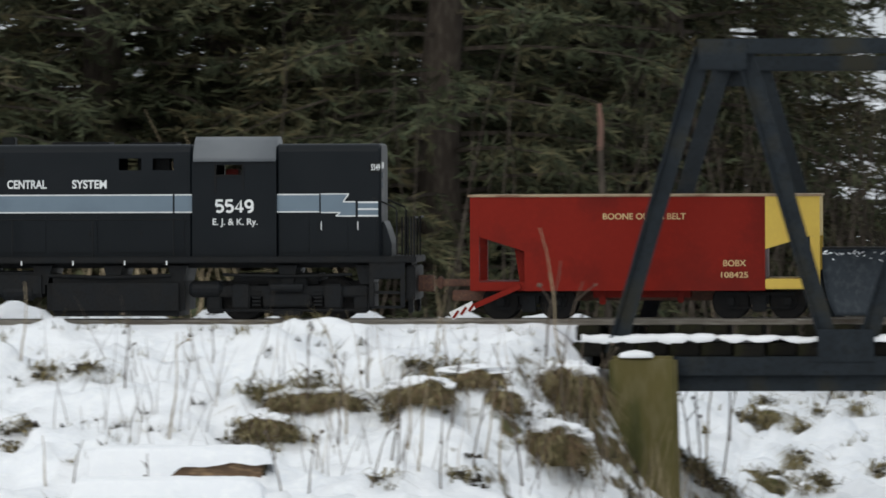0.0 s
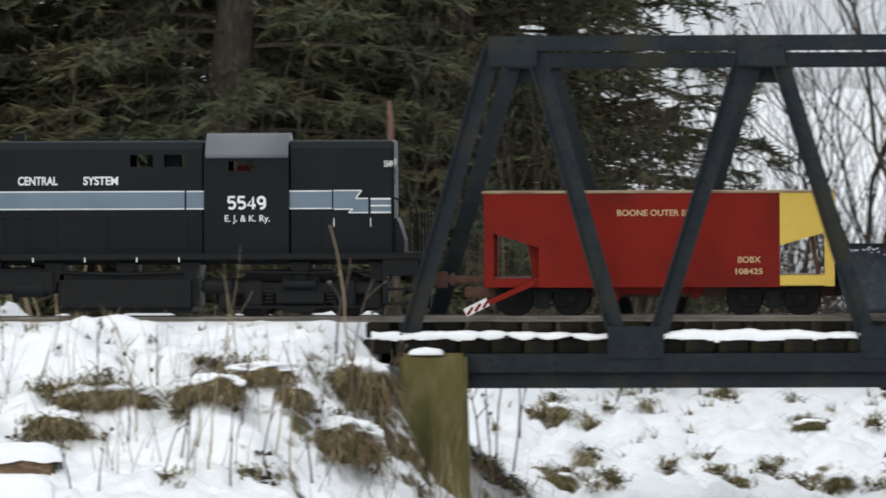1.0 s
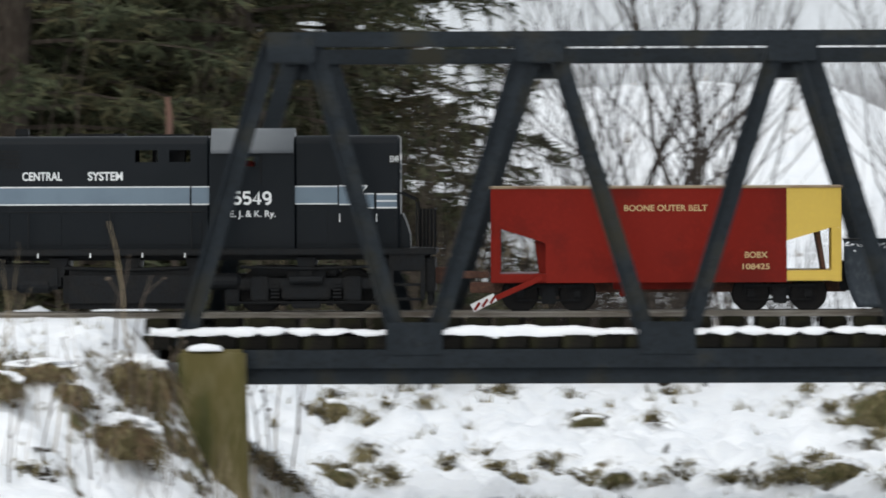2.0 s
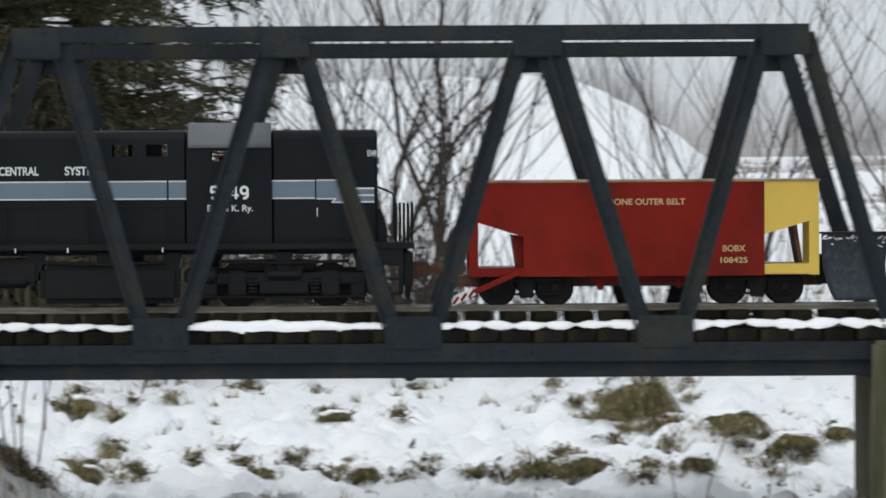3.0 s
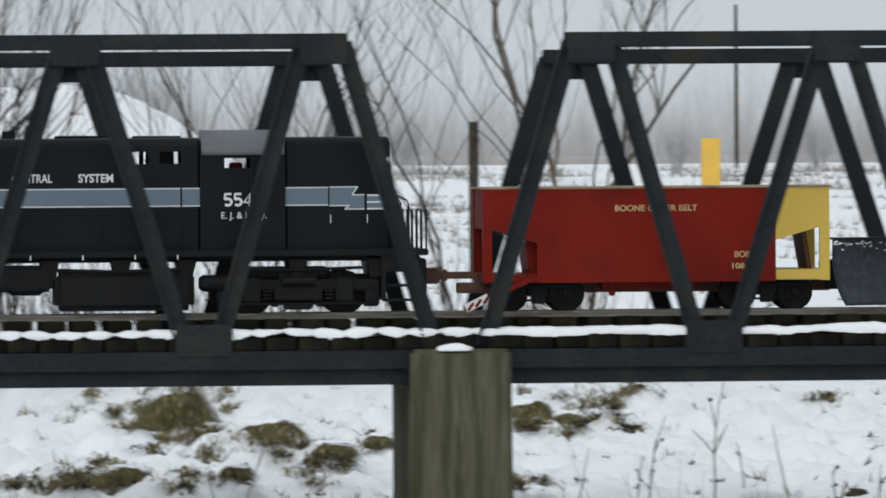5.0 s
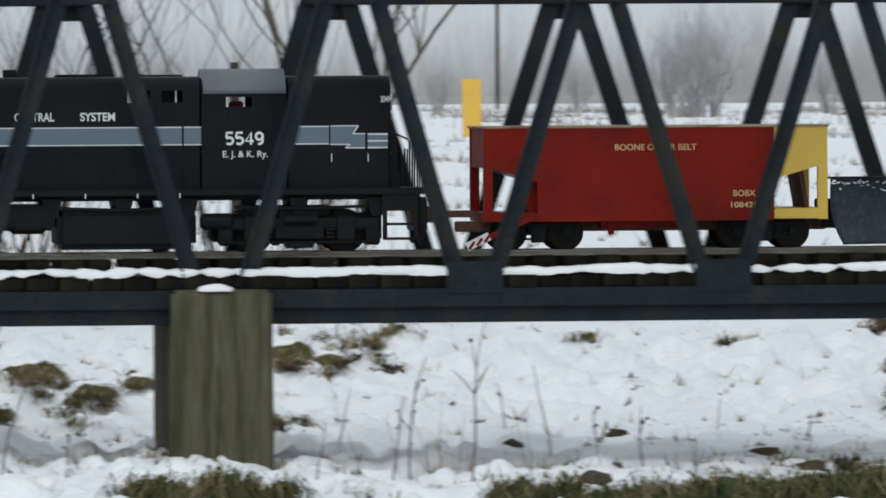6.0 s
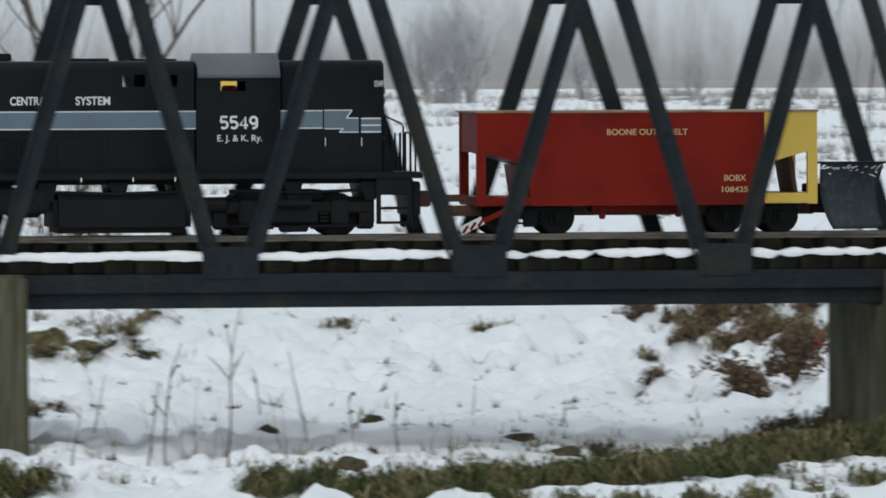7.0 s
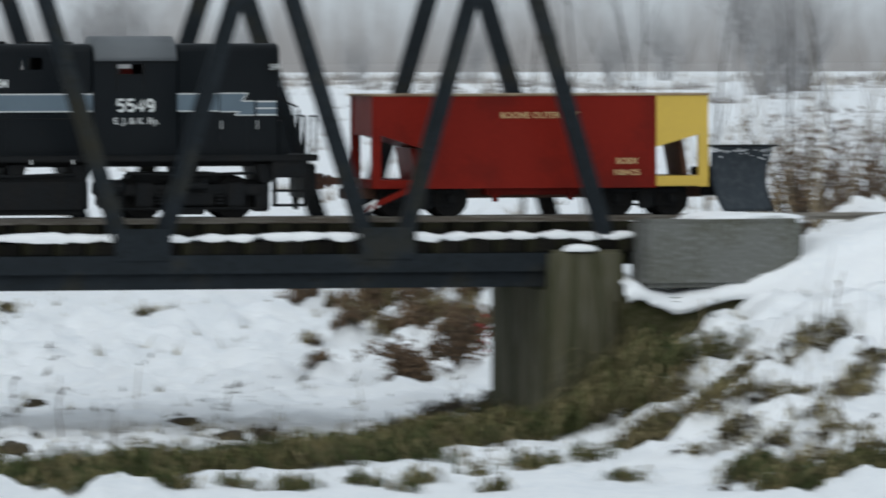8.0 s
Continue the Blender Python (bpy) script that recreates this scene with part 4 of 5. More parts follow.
# ---- bare trees ----
def bare_tree(name, seed, height, stems, r0, material, label, group, lean=0.25, depth=5, twiggy=3, bend=1.0):
    rng = random.Random(seed)
    tree = empty(name, pose(0, 0, 0), label, "tree", group)
    trunk, crown = bmesh.new(), bmesh.new()

    def grow(p, d, length, r, level):
        pts, rad = [p], [r]
        n = 7 if level < 2 else 4
        for k in range(n):
            d = (d + Vector((rng.uniform(-0.34, 0.34) * bend, rng.uniform(-0.34, 0.34) * bend, rng.uniform(-0.06, 0.26)))).normalized()
            pts.append(pts[-1] + d * length / n)
            rad.append(r * (1 - 0.6 * (k + 1) / n))
        tube(trunk if level == 0 else crown, pts, rad, 7 if level == 0 else (5 if level == 1 else 3))
        if level >= depth or r < 0.0010:
            return
        for c in range(twiggy if level else twiggy + 2):
            u = rng.uniform(0.3, 1.0)
            k = min(n - 1, int(u * n))
            q = pts[k].lerp(pts[k + 1], u * n - k)
            side = Vector((rng.uniform(-1, 1), rng.uniform(-1, 1), rng.uniform(0.0, 0.9))).normalized()
            grow(q, (d * rng.uniform(0.5, 0.9) + side * rng.uniform(0.45, 0.8)).normalized(), length * rng.uniform(0.45, 0.72), rad[k] * rng.uniform(0.36, 0.56), level + 1)

    for s in range(stems):
        a = rng.uniform(0, 2 * math.pi)
        d = Vector((math.cos(a) * lean * rng.uniform(0.3, 1.3), math.sin(a) * lean * rng.uniform(0.3, 1.3), 1)).normalized()
        grow(Vector((math.cos(a) * 0.10, math.sin(a) * 0.10, -0.05)), d, height * rng.uniform(0.7, 1.1), r0 * rng.uniform(0.65, 1.15), 0)
    part("trunk", trunk, material, tree, smooth=True)
    part("crown", crown, material, tree)
    return tree


sapling = bare_tree("bare_tree", 5, 2.2, 5, 0.019, TWIG, "leafless many-stemmed sapling in the snowy field", "bare trees in the field", 0.30, 5, 4)
shoot = bare_tree("bare_tree", 21, 2.4, 3, 0.0115, TWIG, "slender leafless tree with thin forked twigs", "bare trees in the field", 0.22, 5, 4)
thick = bare_tree("bare_tree", 33, 2.6, 4, 0.021, PALE_BARK, "clump of leaning bare trunks in the snow", "bare trees in the field", 0.18, 5, 4)
sapling.matrix_world = place(sapling, 0.74, 36)
shoot.matrix_world = place(shoot, 3.04, 38)
thick.matrix_world = place(thick, 5.45, 40)
for tree, deg, dist, turn in [(shoot, 0.16, 37, 50), (shoot, 1.10, 35, 220), (shoot, -0.30, 39, 10), (shoot, 2.75, 42, 300), (shoot, 3.30, 36, 160),
                              (shoot, 4.78, 41, 90), (shoot, 0.92, 37.5, 130)]:
    copy_thing(tree, place(tree, deg, dist, turn))

whip = bare_tree("bare_tree", 44, 1.9, 2, 0.008, TWIG, "thin upright leafless stems beyond the bank", "bare trees in the field", 0.07, 3, 2, 0.35)
whip.matrix_world = place(whip, 12.28, 30)
for deg, dist, turn in [(12.75, 31, 120), (13.9, 31, 20), (11.6, 36, 70)]:
    copy_thing(whip, place(whip, deg, dist, turn))

misty = bare_tree("misty_tree", 12, 1.5, 14, 0.03, HAZE_TWIG, "bush at the far field edge, paled by painted haze", "hazy bushes far off", 0.45, 5, 4)
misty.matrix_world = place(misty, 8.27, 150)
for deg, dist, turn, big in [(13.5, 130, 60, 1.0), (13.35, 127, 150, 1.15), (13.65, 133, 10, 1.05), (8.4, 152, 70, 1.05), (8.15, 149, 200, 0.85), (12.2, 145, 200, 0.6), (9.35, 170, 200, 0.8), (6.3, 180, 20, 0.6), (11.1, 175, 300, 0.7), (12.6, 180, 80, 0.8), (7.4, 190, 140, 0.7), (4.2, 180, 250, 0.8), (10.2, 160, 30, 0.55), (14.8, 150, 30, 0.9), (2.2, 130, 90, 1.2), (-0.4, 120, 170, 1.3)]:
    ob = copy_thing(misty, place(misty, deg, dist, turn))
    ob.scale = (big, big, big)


# ---- far edge of the field: brush and hazy woods ----
def far_brush():
    rng = random.Random(77)
    v, f = [], []
    for k in range(1800):
        deg, dist = rng.uniform(-1.5, 16.5), rng.uniform(120, 260)
        x, y = bearing(deg, dist)
        z = ground_height(x, y)
        h = rng.uniform(0.06, 0.32) * (0.5 + 0.9 * (0.5 + fbm(deg, 0, 0.8, 3)))
        w = rng.uniform(0.01, 0.03)
        lx, ly = rng.uniform(-0.25, 0.25) * h, rng.uniform(-0.25, 0.25) * h
        i = len(v)
        v.extend(((x - w, y, z - 0.05), (x + w, y, z - 0.05), (x + lx, y + ly, z + h)))
        f.append((i, i + 1, i + 2))
    tagged(new("far_brush", mesh_of("far_brush", v, f, HAZE_BRUSH)), "brown winter brush along the far field edge, paled by painted haze", "brush", kind="stuff")


far_brush()


def field_edge():
    """Ragged stubble and low bushes along the far edge of the snow."""
    rng = random.Random(91)
    v, f = [], []
    for c in range(420):
        deg, dist = rng.uniform(3.0, 16.5), rng.choice((rng.uniform(75, 120), rng.uniform(120, 210)))
        if fbm(deg, dist * 0.02, 0.9, 41) < -0.12:
            continue
        wide, high = rng.uniform(0.2, 1.4) * dist / 120, rng.uniform(0.06, 0.26) * dist / 120
        for k in range(46):
            u = rng.uniform(-1, 1)
            x, y = bearing(deg + math.degrees(u * wide / dist), dist + rng.uniform(-1, 1))
            h = high * rng.uniform(0.3, 1.2) * (1 - 0.7 * u * u)
            z = ground_height(x, y) - 0.02
            w = rng.uniform(0.008, 0.022) * dist / 120
            i = len(v)
            v.extend(((x - w, y, z), (x + w, y, z), (x + rng.uniform(-0.6, 0.6) * h, y + rng.uniform(-0.3, 0.3) * h, z + h)))
            f.append((i, i + 1, i + 2))
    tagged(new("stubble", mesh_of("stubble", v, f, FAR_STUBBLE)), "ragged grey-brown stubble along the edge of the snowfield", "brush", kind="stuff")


field_edge()


def backdrop():
    # mist is painted here: a self-lit grey sheet that thins out with height
    m = bpy.data.materials.new("painted_misty_woods")
    m.use_nodes = True
    n, l = m.node_tree.nodes, m.node_tree.links
    for node in list(n):
        n.remove(node)
    co = n.new("ShaderNodeTexCoord")
    sep = n.new("ShaderNodeSeparateXYZ")
    l.new(co.outputs["Object"], sep.inputs["Vector"])
    rough = n.new("ShaderNodeTexNoise")
    rough.inputs["Scale"].default_value, rough.inputs["Detail"].default_value = 0.5, 10
    rough.inputs["Roughness"].default_value = 0.7
    lean = n.new("ShaderNodeMapping")
    lean.inputs["Scale"].default_value = (1.0, 1.0, 0.22)
    l.new(co.outputs["Object"], lean.inputs["Vector"])
    l.new(lean.outputs["Vector"], rough.inputs["Vector"])
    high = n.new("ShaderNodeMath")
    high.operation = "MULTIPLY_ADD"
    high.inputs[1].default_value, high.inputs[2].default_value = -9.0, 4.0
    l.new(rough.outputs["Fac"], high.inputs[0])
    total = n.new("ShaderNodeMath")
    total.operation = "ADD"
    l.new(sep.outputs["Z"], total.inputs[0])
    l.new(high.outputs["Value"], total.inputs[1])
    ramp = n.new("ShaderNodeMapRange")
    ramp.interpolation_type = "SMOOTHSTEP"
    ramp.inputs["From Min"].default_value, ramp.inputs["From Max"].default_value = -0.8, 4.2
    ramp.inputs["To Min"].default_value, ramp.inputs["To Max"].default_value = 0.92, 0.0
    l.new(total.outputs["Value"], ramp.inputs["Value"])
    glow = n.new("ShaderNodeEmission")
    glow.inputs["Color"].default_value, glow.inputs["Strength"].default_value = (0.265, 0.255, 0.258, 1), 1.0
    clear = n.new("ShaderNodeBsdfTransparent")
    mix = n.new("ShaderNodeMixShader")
    out = n.new("ShaderNodeOutputMaterial")
    l.new(ramp.outputs["Result"], mix.inputs["Fac"])
    l.new(clear.outputs["BSDF"], mix.inputs[1])
    l.new(glow.outputs["Emission"], mix.inputs[2])
    l.new(mix.outputs["Shader"], out.inputs["Surface"])
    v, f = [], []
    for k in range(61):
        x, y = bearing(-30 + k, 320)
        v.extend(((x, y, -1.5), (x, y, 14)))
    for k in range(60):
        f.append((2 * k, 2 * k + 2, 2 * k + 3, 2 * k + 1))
    tagged(new("backdrop", mesh_of("backdrop", v, f, m)), "glowing sheet painted as misty grey woods along the horizon", "backdrop", kind="structure")


backdrop()


# ---- posts and poles in the field ----
def post(name, deg, dist, top_dip, w, d, material, label, category):
    x, y = bearing(deg, dist)
    z0, z1 = ground_height(x, y) - 0.1, EYE[2] + dist * math.tan(radians(top_dip))
    bm = boxes((-w / 2, w / 2, -d / 2, d / 2, 0, z1 - z0), bevel=min(w, d) * 0.12)
    ob = part(name, bm, material)
    ob.matrix_world = pose(x, y, z0, 0, 0, 8)
    return tagged(ob, label, category)


post("fence_post", 4.72, 62, 0.24, 0.075, 0.075, BARK, "weathered wooden fence post in the snow", "post")
post("marker_post", 6.57, 115, 0.10, 0.30, 0.06, YELLOW_SIGN, "flat yellow marker post in the field", "post")
x, y = bearing(6.77, 230)
pole = part("utility_pole", tube(bmesh.new(), [(0, 0, 0), (0, 0, 5.2)], [0.07, 0.05], 8), BARK)
pole.location = (x, y, ground_height(x, y) - 0.1)
tagged(pole, "thin distant utility pole beyond the field", "pole")
x, y = bearing(-3.24, 34.0)
z0 = ground_height(x, y)
snag = empty("broken_snag", pose(x, y, z0 - 0.05), "dead broken trunk with a raw reddish top", "dead tree")
part("stem", tube(bmesh.new(), [(0.05, 0, 0), (0.02, 0, 0.6), (0, 0, 0.752 - z0 - 0.15)], [0.018, 0.015, 0.014], 8), BARK, snag, smooth=True)
part("broken_top", tube(bmesh.new(), [(0, 0, 0.752 - z0 - 0.17), (0.004, 0, 0.752 - z0 - 0.05), (-0.006, 0, 0.80 - z0)], [0.0145, 0.014, 0.009], 7), PINK_WOOD, snag, "raw reddish splintered wood")


# ---- brush thicket behind the left bank ----
def brush(name, spots, material, label, seed, tall=(0.3, 0.9), thick=0.004, category="brush"):
    """Thin upright dead stems. spots: bearing, distance, half width in degrees, half depth, how many."""
    rng = random.Random(seed)
    v, f = [], []
    for deg, dist, dw, dd, many in spots:
        for k in range(many):
            x, y = bearing(deg + rng.gauss(0, dw * 0.6), dist + rng.uniform(-dd, dd))
            if abs(y) < 0.55:
                continue
            z = ground_height(x, y) - 0.03
            h = rng.uniform(*tall)
            p = Vector((x, y, z))
            d = Vector((rng.uniform(-0.25, 0.25), rng.uniform(-0.2, 0.2), 1))
            pts = [p]
            for s in range(4):
                d = d + Vector((rng.uniform(-0.2, 0.2), rng.uniform(-0.2, 0.2), 0))
                pts.append(pts[-1] + d.normalized() * h / 4)
            for s in range(4):
                w0, w1 = thick * (1 - s / 5), thick * (1 - (s + 1) / 5)
                i = len(v)
                v.extend((pts[s] - Vector((w0, 0, 0)), pts[s] + Vector((w0, 0, 0)), pts[s + 1] + Vector((w1, 0, 0)), pts[s + 1] - Vector((w1, 0, 0)),
                          pts[s] + Vector((0, w0, 0)), pts[s + 1] + Vector((0, w1, 0))))
                f.extend(((i, i + 1, i + 2, i + 3), (i + 1, i + 4, i + 5, i + 2), (i + 4, i, i + 3, i + 5)))
    return tagged(new(name, mesh_of(name, v, f, material)), label, category, kind="stuff")


brush("thicket", [(-2.3, 36.0, 0.7, 2.0, 130), (-4.5, 34, 1.5, 1.5, 30), (-1.3, 37, 0.5, 2.0, 70)], BARK, "brown upright thicket stems under the conifers", 51, (0.5, 1.9), 0.0055)
brush("dry_weeds", [(-0.9, 38.5, 0.6, 1.5, 120), (0.3, 39, 0.7, 1.5, 70), (3.6, 39, 0.5, 1.5, 40), (5.5, 39, 0.5, 1.5, 40), (-2.2, 37.5, 0.8, 1.0, 90), (-6.6, 25, 1.2, 1, 60), (13.6, 26, 0.6, 2, 40), (12.9, 27, 0.4, 2.0, 20)], PALE_STALK, "dry pale weeds standing in the snow behind the track", 52, (0.2, 0.95), 0.0042)


brush("underbrush", [(-0.6, 38, 0.6, 1.5, 110), (0.5, 38.5, 0.7, 1.5, 130), (1.5, 38, 0.35, 1.2, 90), (2.2, 39, 0.4, 1.2, 30), (3.4, 39, 0.6, 1.5, 50), (5.4, 38, 0.28, 1.2, 90), (4.5, 40, 0.4, 1.2, 24), (0.68, 37.5, 0.35, 1.0, 120), (0.06, 38, 0.4, 1.0, 80)], TWIG, "low tangled brown underbrush in the snow", 57, (0.40, 1.0), 0.0042)
brush("tall_underbrush", [(-0.2, 38.5, 0.5, 2.0, 170), (0.75, 39, 0.3, 2.0, 60), (-1.0, 38, 0.4, 1.5, 100), (2.6, 40, 0.6, 2.0, 25)], TWIG, "tall tangled leafless brush beside the saplings", 83, (0.6, 1.75), 0.0040)
brush("roadside_brush", [(14.2, 27, 0.45, 1.5, 110), (13.5, 28, 0.35, 1.5, 60)], DRY_LEAF, "tangled rusty brush behind the end of the track", 54, (0.3, 0.95), 0.0035)


# ---- dead grass ----
def grass(name, spots, material, label, seed, blades=9, tall=0.10, lay=0.7, wide=0.003, many=5000, spread=0.28):
    """Clumps of arching blades. spots: bearing, dip, half width in metres."""
    rng = random.Random(seed)
    v, f = [], []
    for deg, dip, w in spots:
        c = on_ground(deg, dip)
        far = (c.y - EYE[1]) / 22
        w *= far
        for q in range(max(6, int(w * w * many / far))):
            gx, gy = c.x + rng.gauss(0, w * 0.62), c.y + rng.gauss(0, w * spread)
            gz = ground_height(gx, gy)
            if rng.random() > 0.35 + 1.4 * (0.5 + fbm(gx, gy, 6.0, 13)):
                continue
            for b in range(blades):
                x, y = gx + rng.gauss(0, 0.014), gy + rng.gauss(0, 0.014)
                a = rng.gauss(-1.57 + 1.5 * fbm(gx, gy, 3.0, 8), 1.0)
                d = Vector((math.cos(a), math.sin(a), 0))
                h = tall * rng.uniform(0.35, 1.3) * far * (0.55 + 6.0 * w)
                p = Vector((x, y, gz - 0.012))
                r = d * h * lay * rng.uniform(0.4, 1.4)
                mid = p + r * 0.45 + Vector((0, 0, h * rng.uniform(0.25, 0.6) + 0.006))
                tip = p + r * 1.3 + Vector((0, 0, h * rng.uniform(-0.3, 0.35)))
                s = Vector((-d.y, d.x, 0)).normalized() * wide * rng.uniform(0.6, 1.4)
                i = len(v)
                v.extend((p - s, p + s, mid + s * 0.8, mid - s * 0.8, tip))
                f.extend(((i, i + 1, i + 2, i + 3), (i + 3, i + 2, i + 4)))
    return tagged(new(name, mesh_of(name, v, f, material)), label, "grass", kind="stuff")


MATS = [
    (-5.81, -1.81, 0.068), (-5.53, -1.83, 0.068), (-5.26, -1.85, 0.061), (-4.67, -1.83, 0.068), (-4.49, -1.86, 0.054), (-4.58, -1.64, 0.054),
    (-4.27, -1.68, 0.061), (-4.09, -1.75, 0.054), (-3.52, -1.75, 0.048), (-3.83, -2.23, 0.041), (-3.61, -2.28, 0.048), (-3.48, -2.35, 0.034),
    (-3.96, -1.9, 0.048), (-5.86, -2.09, 0.061), (-5.64, -2.18, 0.048), (-6.03, -2.14, 0.041), (-7.8, -2.17, 0.054), (-7.6, -1.65, 0.034),
    (-5.02, -2.49, 0.041), (-4.27, -2.52, 0.041), (-4.89, -1.99, 0.041), (-2.51, -2.41, 0.061), (-2.38, -2.5, 0.068), (-7.27, -1.65, 0.041),
    (-2.06, -2.0, 0.06), (-1.95, -2.53, 0.07), (0.21, -2.56, 0.05), (-1.49, -2.56, 0.04), (-1.09, -2.45, 0.04), (-0.78, -2.35, 0.05),
    (0.01, -2.09, 0.05), (-0.65, -1.86, 0.06), (1.62, -2.55, 0.05),
    (0.55, -2.11, 0.04), (-1.96, -1.87, 0.06), (2.55, -2.50, 0.04), (3.57, -2.36, 0.07), (3.95, -2.23, 0.06),
    (5.14, -2.1, 0.06), (5.91, -2.16, 0.04), (5.75, -1.97, 0.06), (7.47, -1.9, 0.05), (8.58, -1.97, 0.05),
    (12.65, -2.89, 0.1), (12.52, -2.93, 0.09), (13.05, -2.58, 0.08), (13.18, -2.45, 0.07), (13.8, -2.23, 0.05), (14.2, -2.3, 0.05),
    (13.31, -3.2, 0.06), (13.58, -3.29, 0.07), (13.93, -3.24, 0.07), (12.79, -2.36, 0.04), (12.92, -2.71, 0.05), (13.4, -2.63, 0.04),
    (13.67, -2.58, 0.04), (14.02, -2.63, 0.04), (13.14, -2.98, 0.05), (14.2, -2.89, 0.05), (12.83, -3.07, 0.04), (13.93, -2.89, 0.06),
    (12.26, -2.62, 0.1), (12.39, -2.18, 0.08), (12.61, -2.14, 0.08), (11.86, -2.58, 0.12), (11.99, -2.75, 0.12)]
GREEN = [
    (7.54, -3.27, 0.1), (7.89, -3.23, 0.1), (8.29, -3.21, 0.1), (8.73, -3.19, 0.1), (9.17, -3.17, 0.1), (9.61, -3.17, 0.11),
    (10.05, -3.12, 0.11), (10.41, -3.08, 0.11), (10.76, -3.04, 0.11), (11.11, -2.99, 0.12), (11.42, -2.95, 0.12), (11.68, -2.82, 0.11),
    (11.86, -2.86, 0.1), (11.86, -2.58, 0.07), (11.99, -2.75, 0.08), (12.08, -2.45, 0.07), (12.24, -2.36, 0.06), (13.31, -3.22, 0.07),
    (13.58, -3.31, 0.08), (13.93, -3.27, 0.08), (14.19, -3.36, 0.08), (12.65, -2.91, 0.05), (13.01, -2.62, 0.04), (11.51, -2.58, 0.05),
    (11.38, -2.77, 0.06), (4.09, -3.14, 0.08), (4.62, -3.14, 0.08), (4.97, -3.18, 0.06), (6.91, -3.18, 0.07), (7.35, -3.17, 0.08)]
STALKS = [
    (-2.42, -2.40, 0.72), (-2.30, -2.46, 0.50), (-2.52, -2.44, 0.38),
    (-6.97, -1.78, 0.221), (-6.62, -2.22, 0.306), (-6.28, -1.61, 0.102), (-5.53, -2.1, 0.272), (-5.3, -2.27, 0.27), (-5.23, -2.14, 0.323),
    (-5.06, -1.83, 0.17), (-4.89, -2.36, 0.28), (-4.85, -2.49, 0.17), (-4.67, -2.45, 0.306), (-4.49, -2.58, 0.28), (-4.4, -2.1, 0.19),
    (-4.23, -2.45, 0.24), (-4.15, -2.32, 0.23), (-3.85, -2.54, 0.425), (-3.79, -2.28, 0.272), (-5.04, -2.54, 0.204), (-4.76, -2.27, 0.221),
    (-3.52, -2.1, 0.425), (-3.41, -2.24, 0.306), (-3.32, -1.57, 0.272), (-3.57, -1.84, 0.51), (-2.95, -2.28, 0.408), (-2.47, -2.5, 0.374),
    (-2.64, -2.55, 0.51), (-7.58, -2.53, 0.153), (-7.36, -2.57, 0.136), (-5.53, -2.62, 0.17), (-5.73, -2.58, 0.153), (-7.77, -1.56, 0.255),
    (-3.67, -1.57, 0.289), (-3.26, -2.41, 0.34), (-6.79, -2.62, 0.119), (-4.03, -2.54, 0.289), (-2.24, -2.2, 0.323), (6.56, -3.04, 0.459),
    (6.08, -3.03, 0.357), (7.17, -2.86, 0.289), (5.93, -3.03, 0.255), (6.81, -2.64, 0.153), (7.89, -2.96, 0.187), (5.51, -2.77, 0.187),
    (5.33, -3.03, 0.17), (3.4, -2.89, 0.119), (2.88, -2.97, 0.289), (8.46, -2.65, 0.102), (2.71, -2.97, 0.187), (13.98, -2.89, 0.187),
    (14.11, -2.54, 0.136), (12.88, -2.18, 0.102), (13.93, -1.92, 0.102), (7.54, -2.79, 0.119), (8.25, -3.14, 0.153)]
DITCH = [(10.33, -1.89, 0.060), (10.64, -2.02, 0.075), (10.79, -1.96, 0.055), (11.05, -2.21, 0.060), (11.04, -1.88, 0.040), (10.60, -2.38, 0.045), (10.61, -2.48, 0.045), (9.76, -1.86, 0.050), (10.02, -1.90, 0.035), (10.13, -2.02, 0.030), (9.83, -2.22, 0.025), (9.87, -2.39, 0.022), (10.49, -2.09, 0.040), (10.81, -2.31, 0.040), (10.97, -2.12, 0.050), (10.66, -1.86, 0.050), (11.12, -2.13, 0.040), (10.40, -1.81, 0.050), (10.25, -2.02, 0.020)]
PIER_FOOT = [(10.88, -2.78, 0.050), (11.07, -2.76, 0.050), (11.21, -2.78, 0.050), (10.73, -2.83, 0.045), (10.54, -2.91, 0.050), (10.39, -2.95, 0.040), (9.45, -2.97, 0.040), (11.26, -2.69, 0.040)]
BANK = [(12.04, -2.62, 0.060), (12.35, -2.71, 0.060), (12.61, -2.40, 0.050), (12.83, -2.36, 0.050), (12.48, -2.93, 0.070), (12.92, -2.71, 0.050), (13.27, -2.63, 0.050), (13.58, -2.36, 0.040), (13.93, -2.19, 0.040), (14.02, -2.63, 0.050), (13.49, -2.98, 0.060), (13.76, -2.80, 0.050), (13.14, -2.89, 0.040), (12.74, -2.58, 0.050), (14.20, -2.45, 0.040), (12.26, -2.49, 0.050), (13.84, -3.11, 0.060), (14.15, -3.02, 0.050)]
VERGE = [(7.67, -3.37, 0.050), (8.11, -3.34, 0.050), (8.73, -3.35, 0.060), (9.26, -3.32, 0.050), (9.70, -3.35, 0.060), (10.23, -3.31, 0.050), (10.67, -3.28, 0.060), (11.15, -3.25, 0.060), (11.55, -3.18, 0.060), (11.99, -3.13, 0.050), (10.49, -3.38, 0.040), (11.29, -3.36, 0.040), (12.26, -3.28, 0.040)]
LEDGE = [(12.20, -2.62, 0.06), (12.36, -2.50, 0.06), (12.55, -2.42, 0.06), (12.75, -2.36, 0.05), (12.10, -2.78, 0.07), (11.95, -2.86, 0.07), (12.95, -2.30, 0.04), (12.45, -2.66, 0.06)]
rng = random.Random(301)
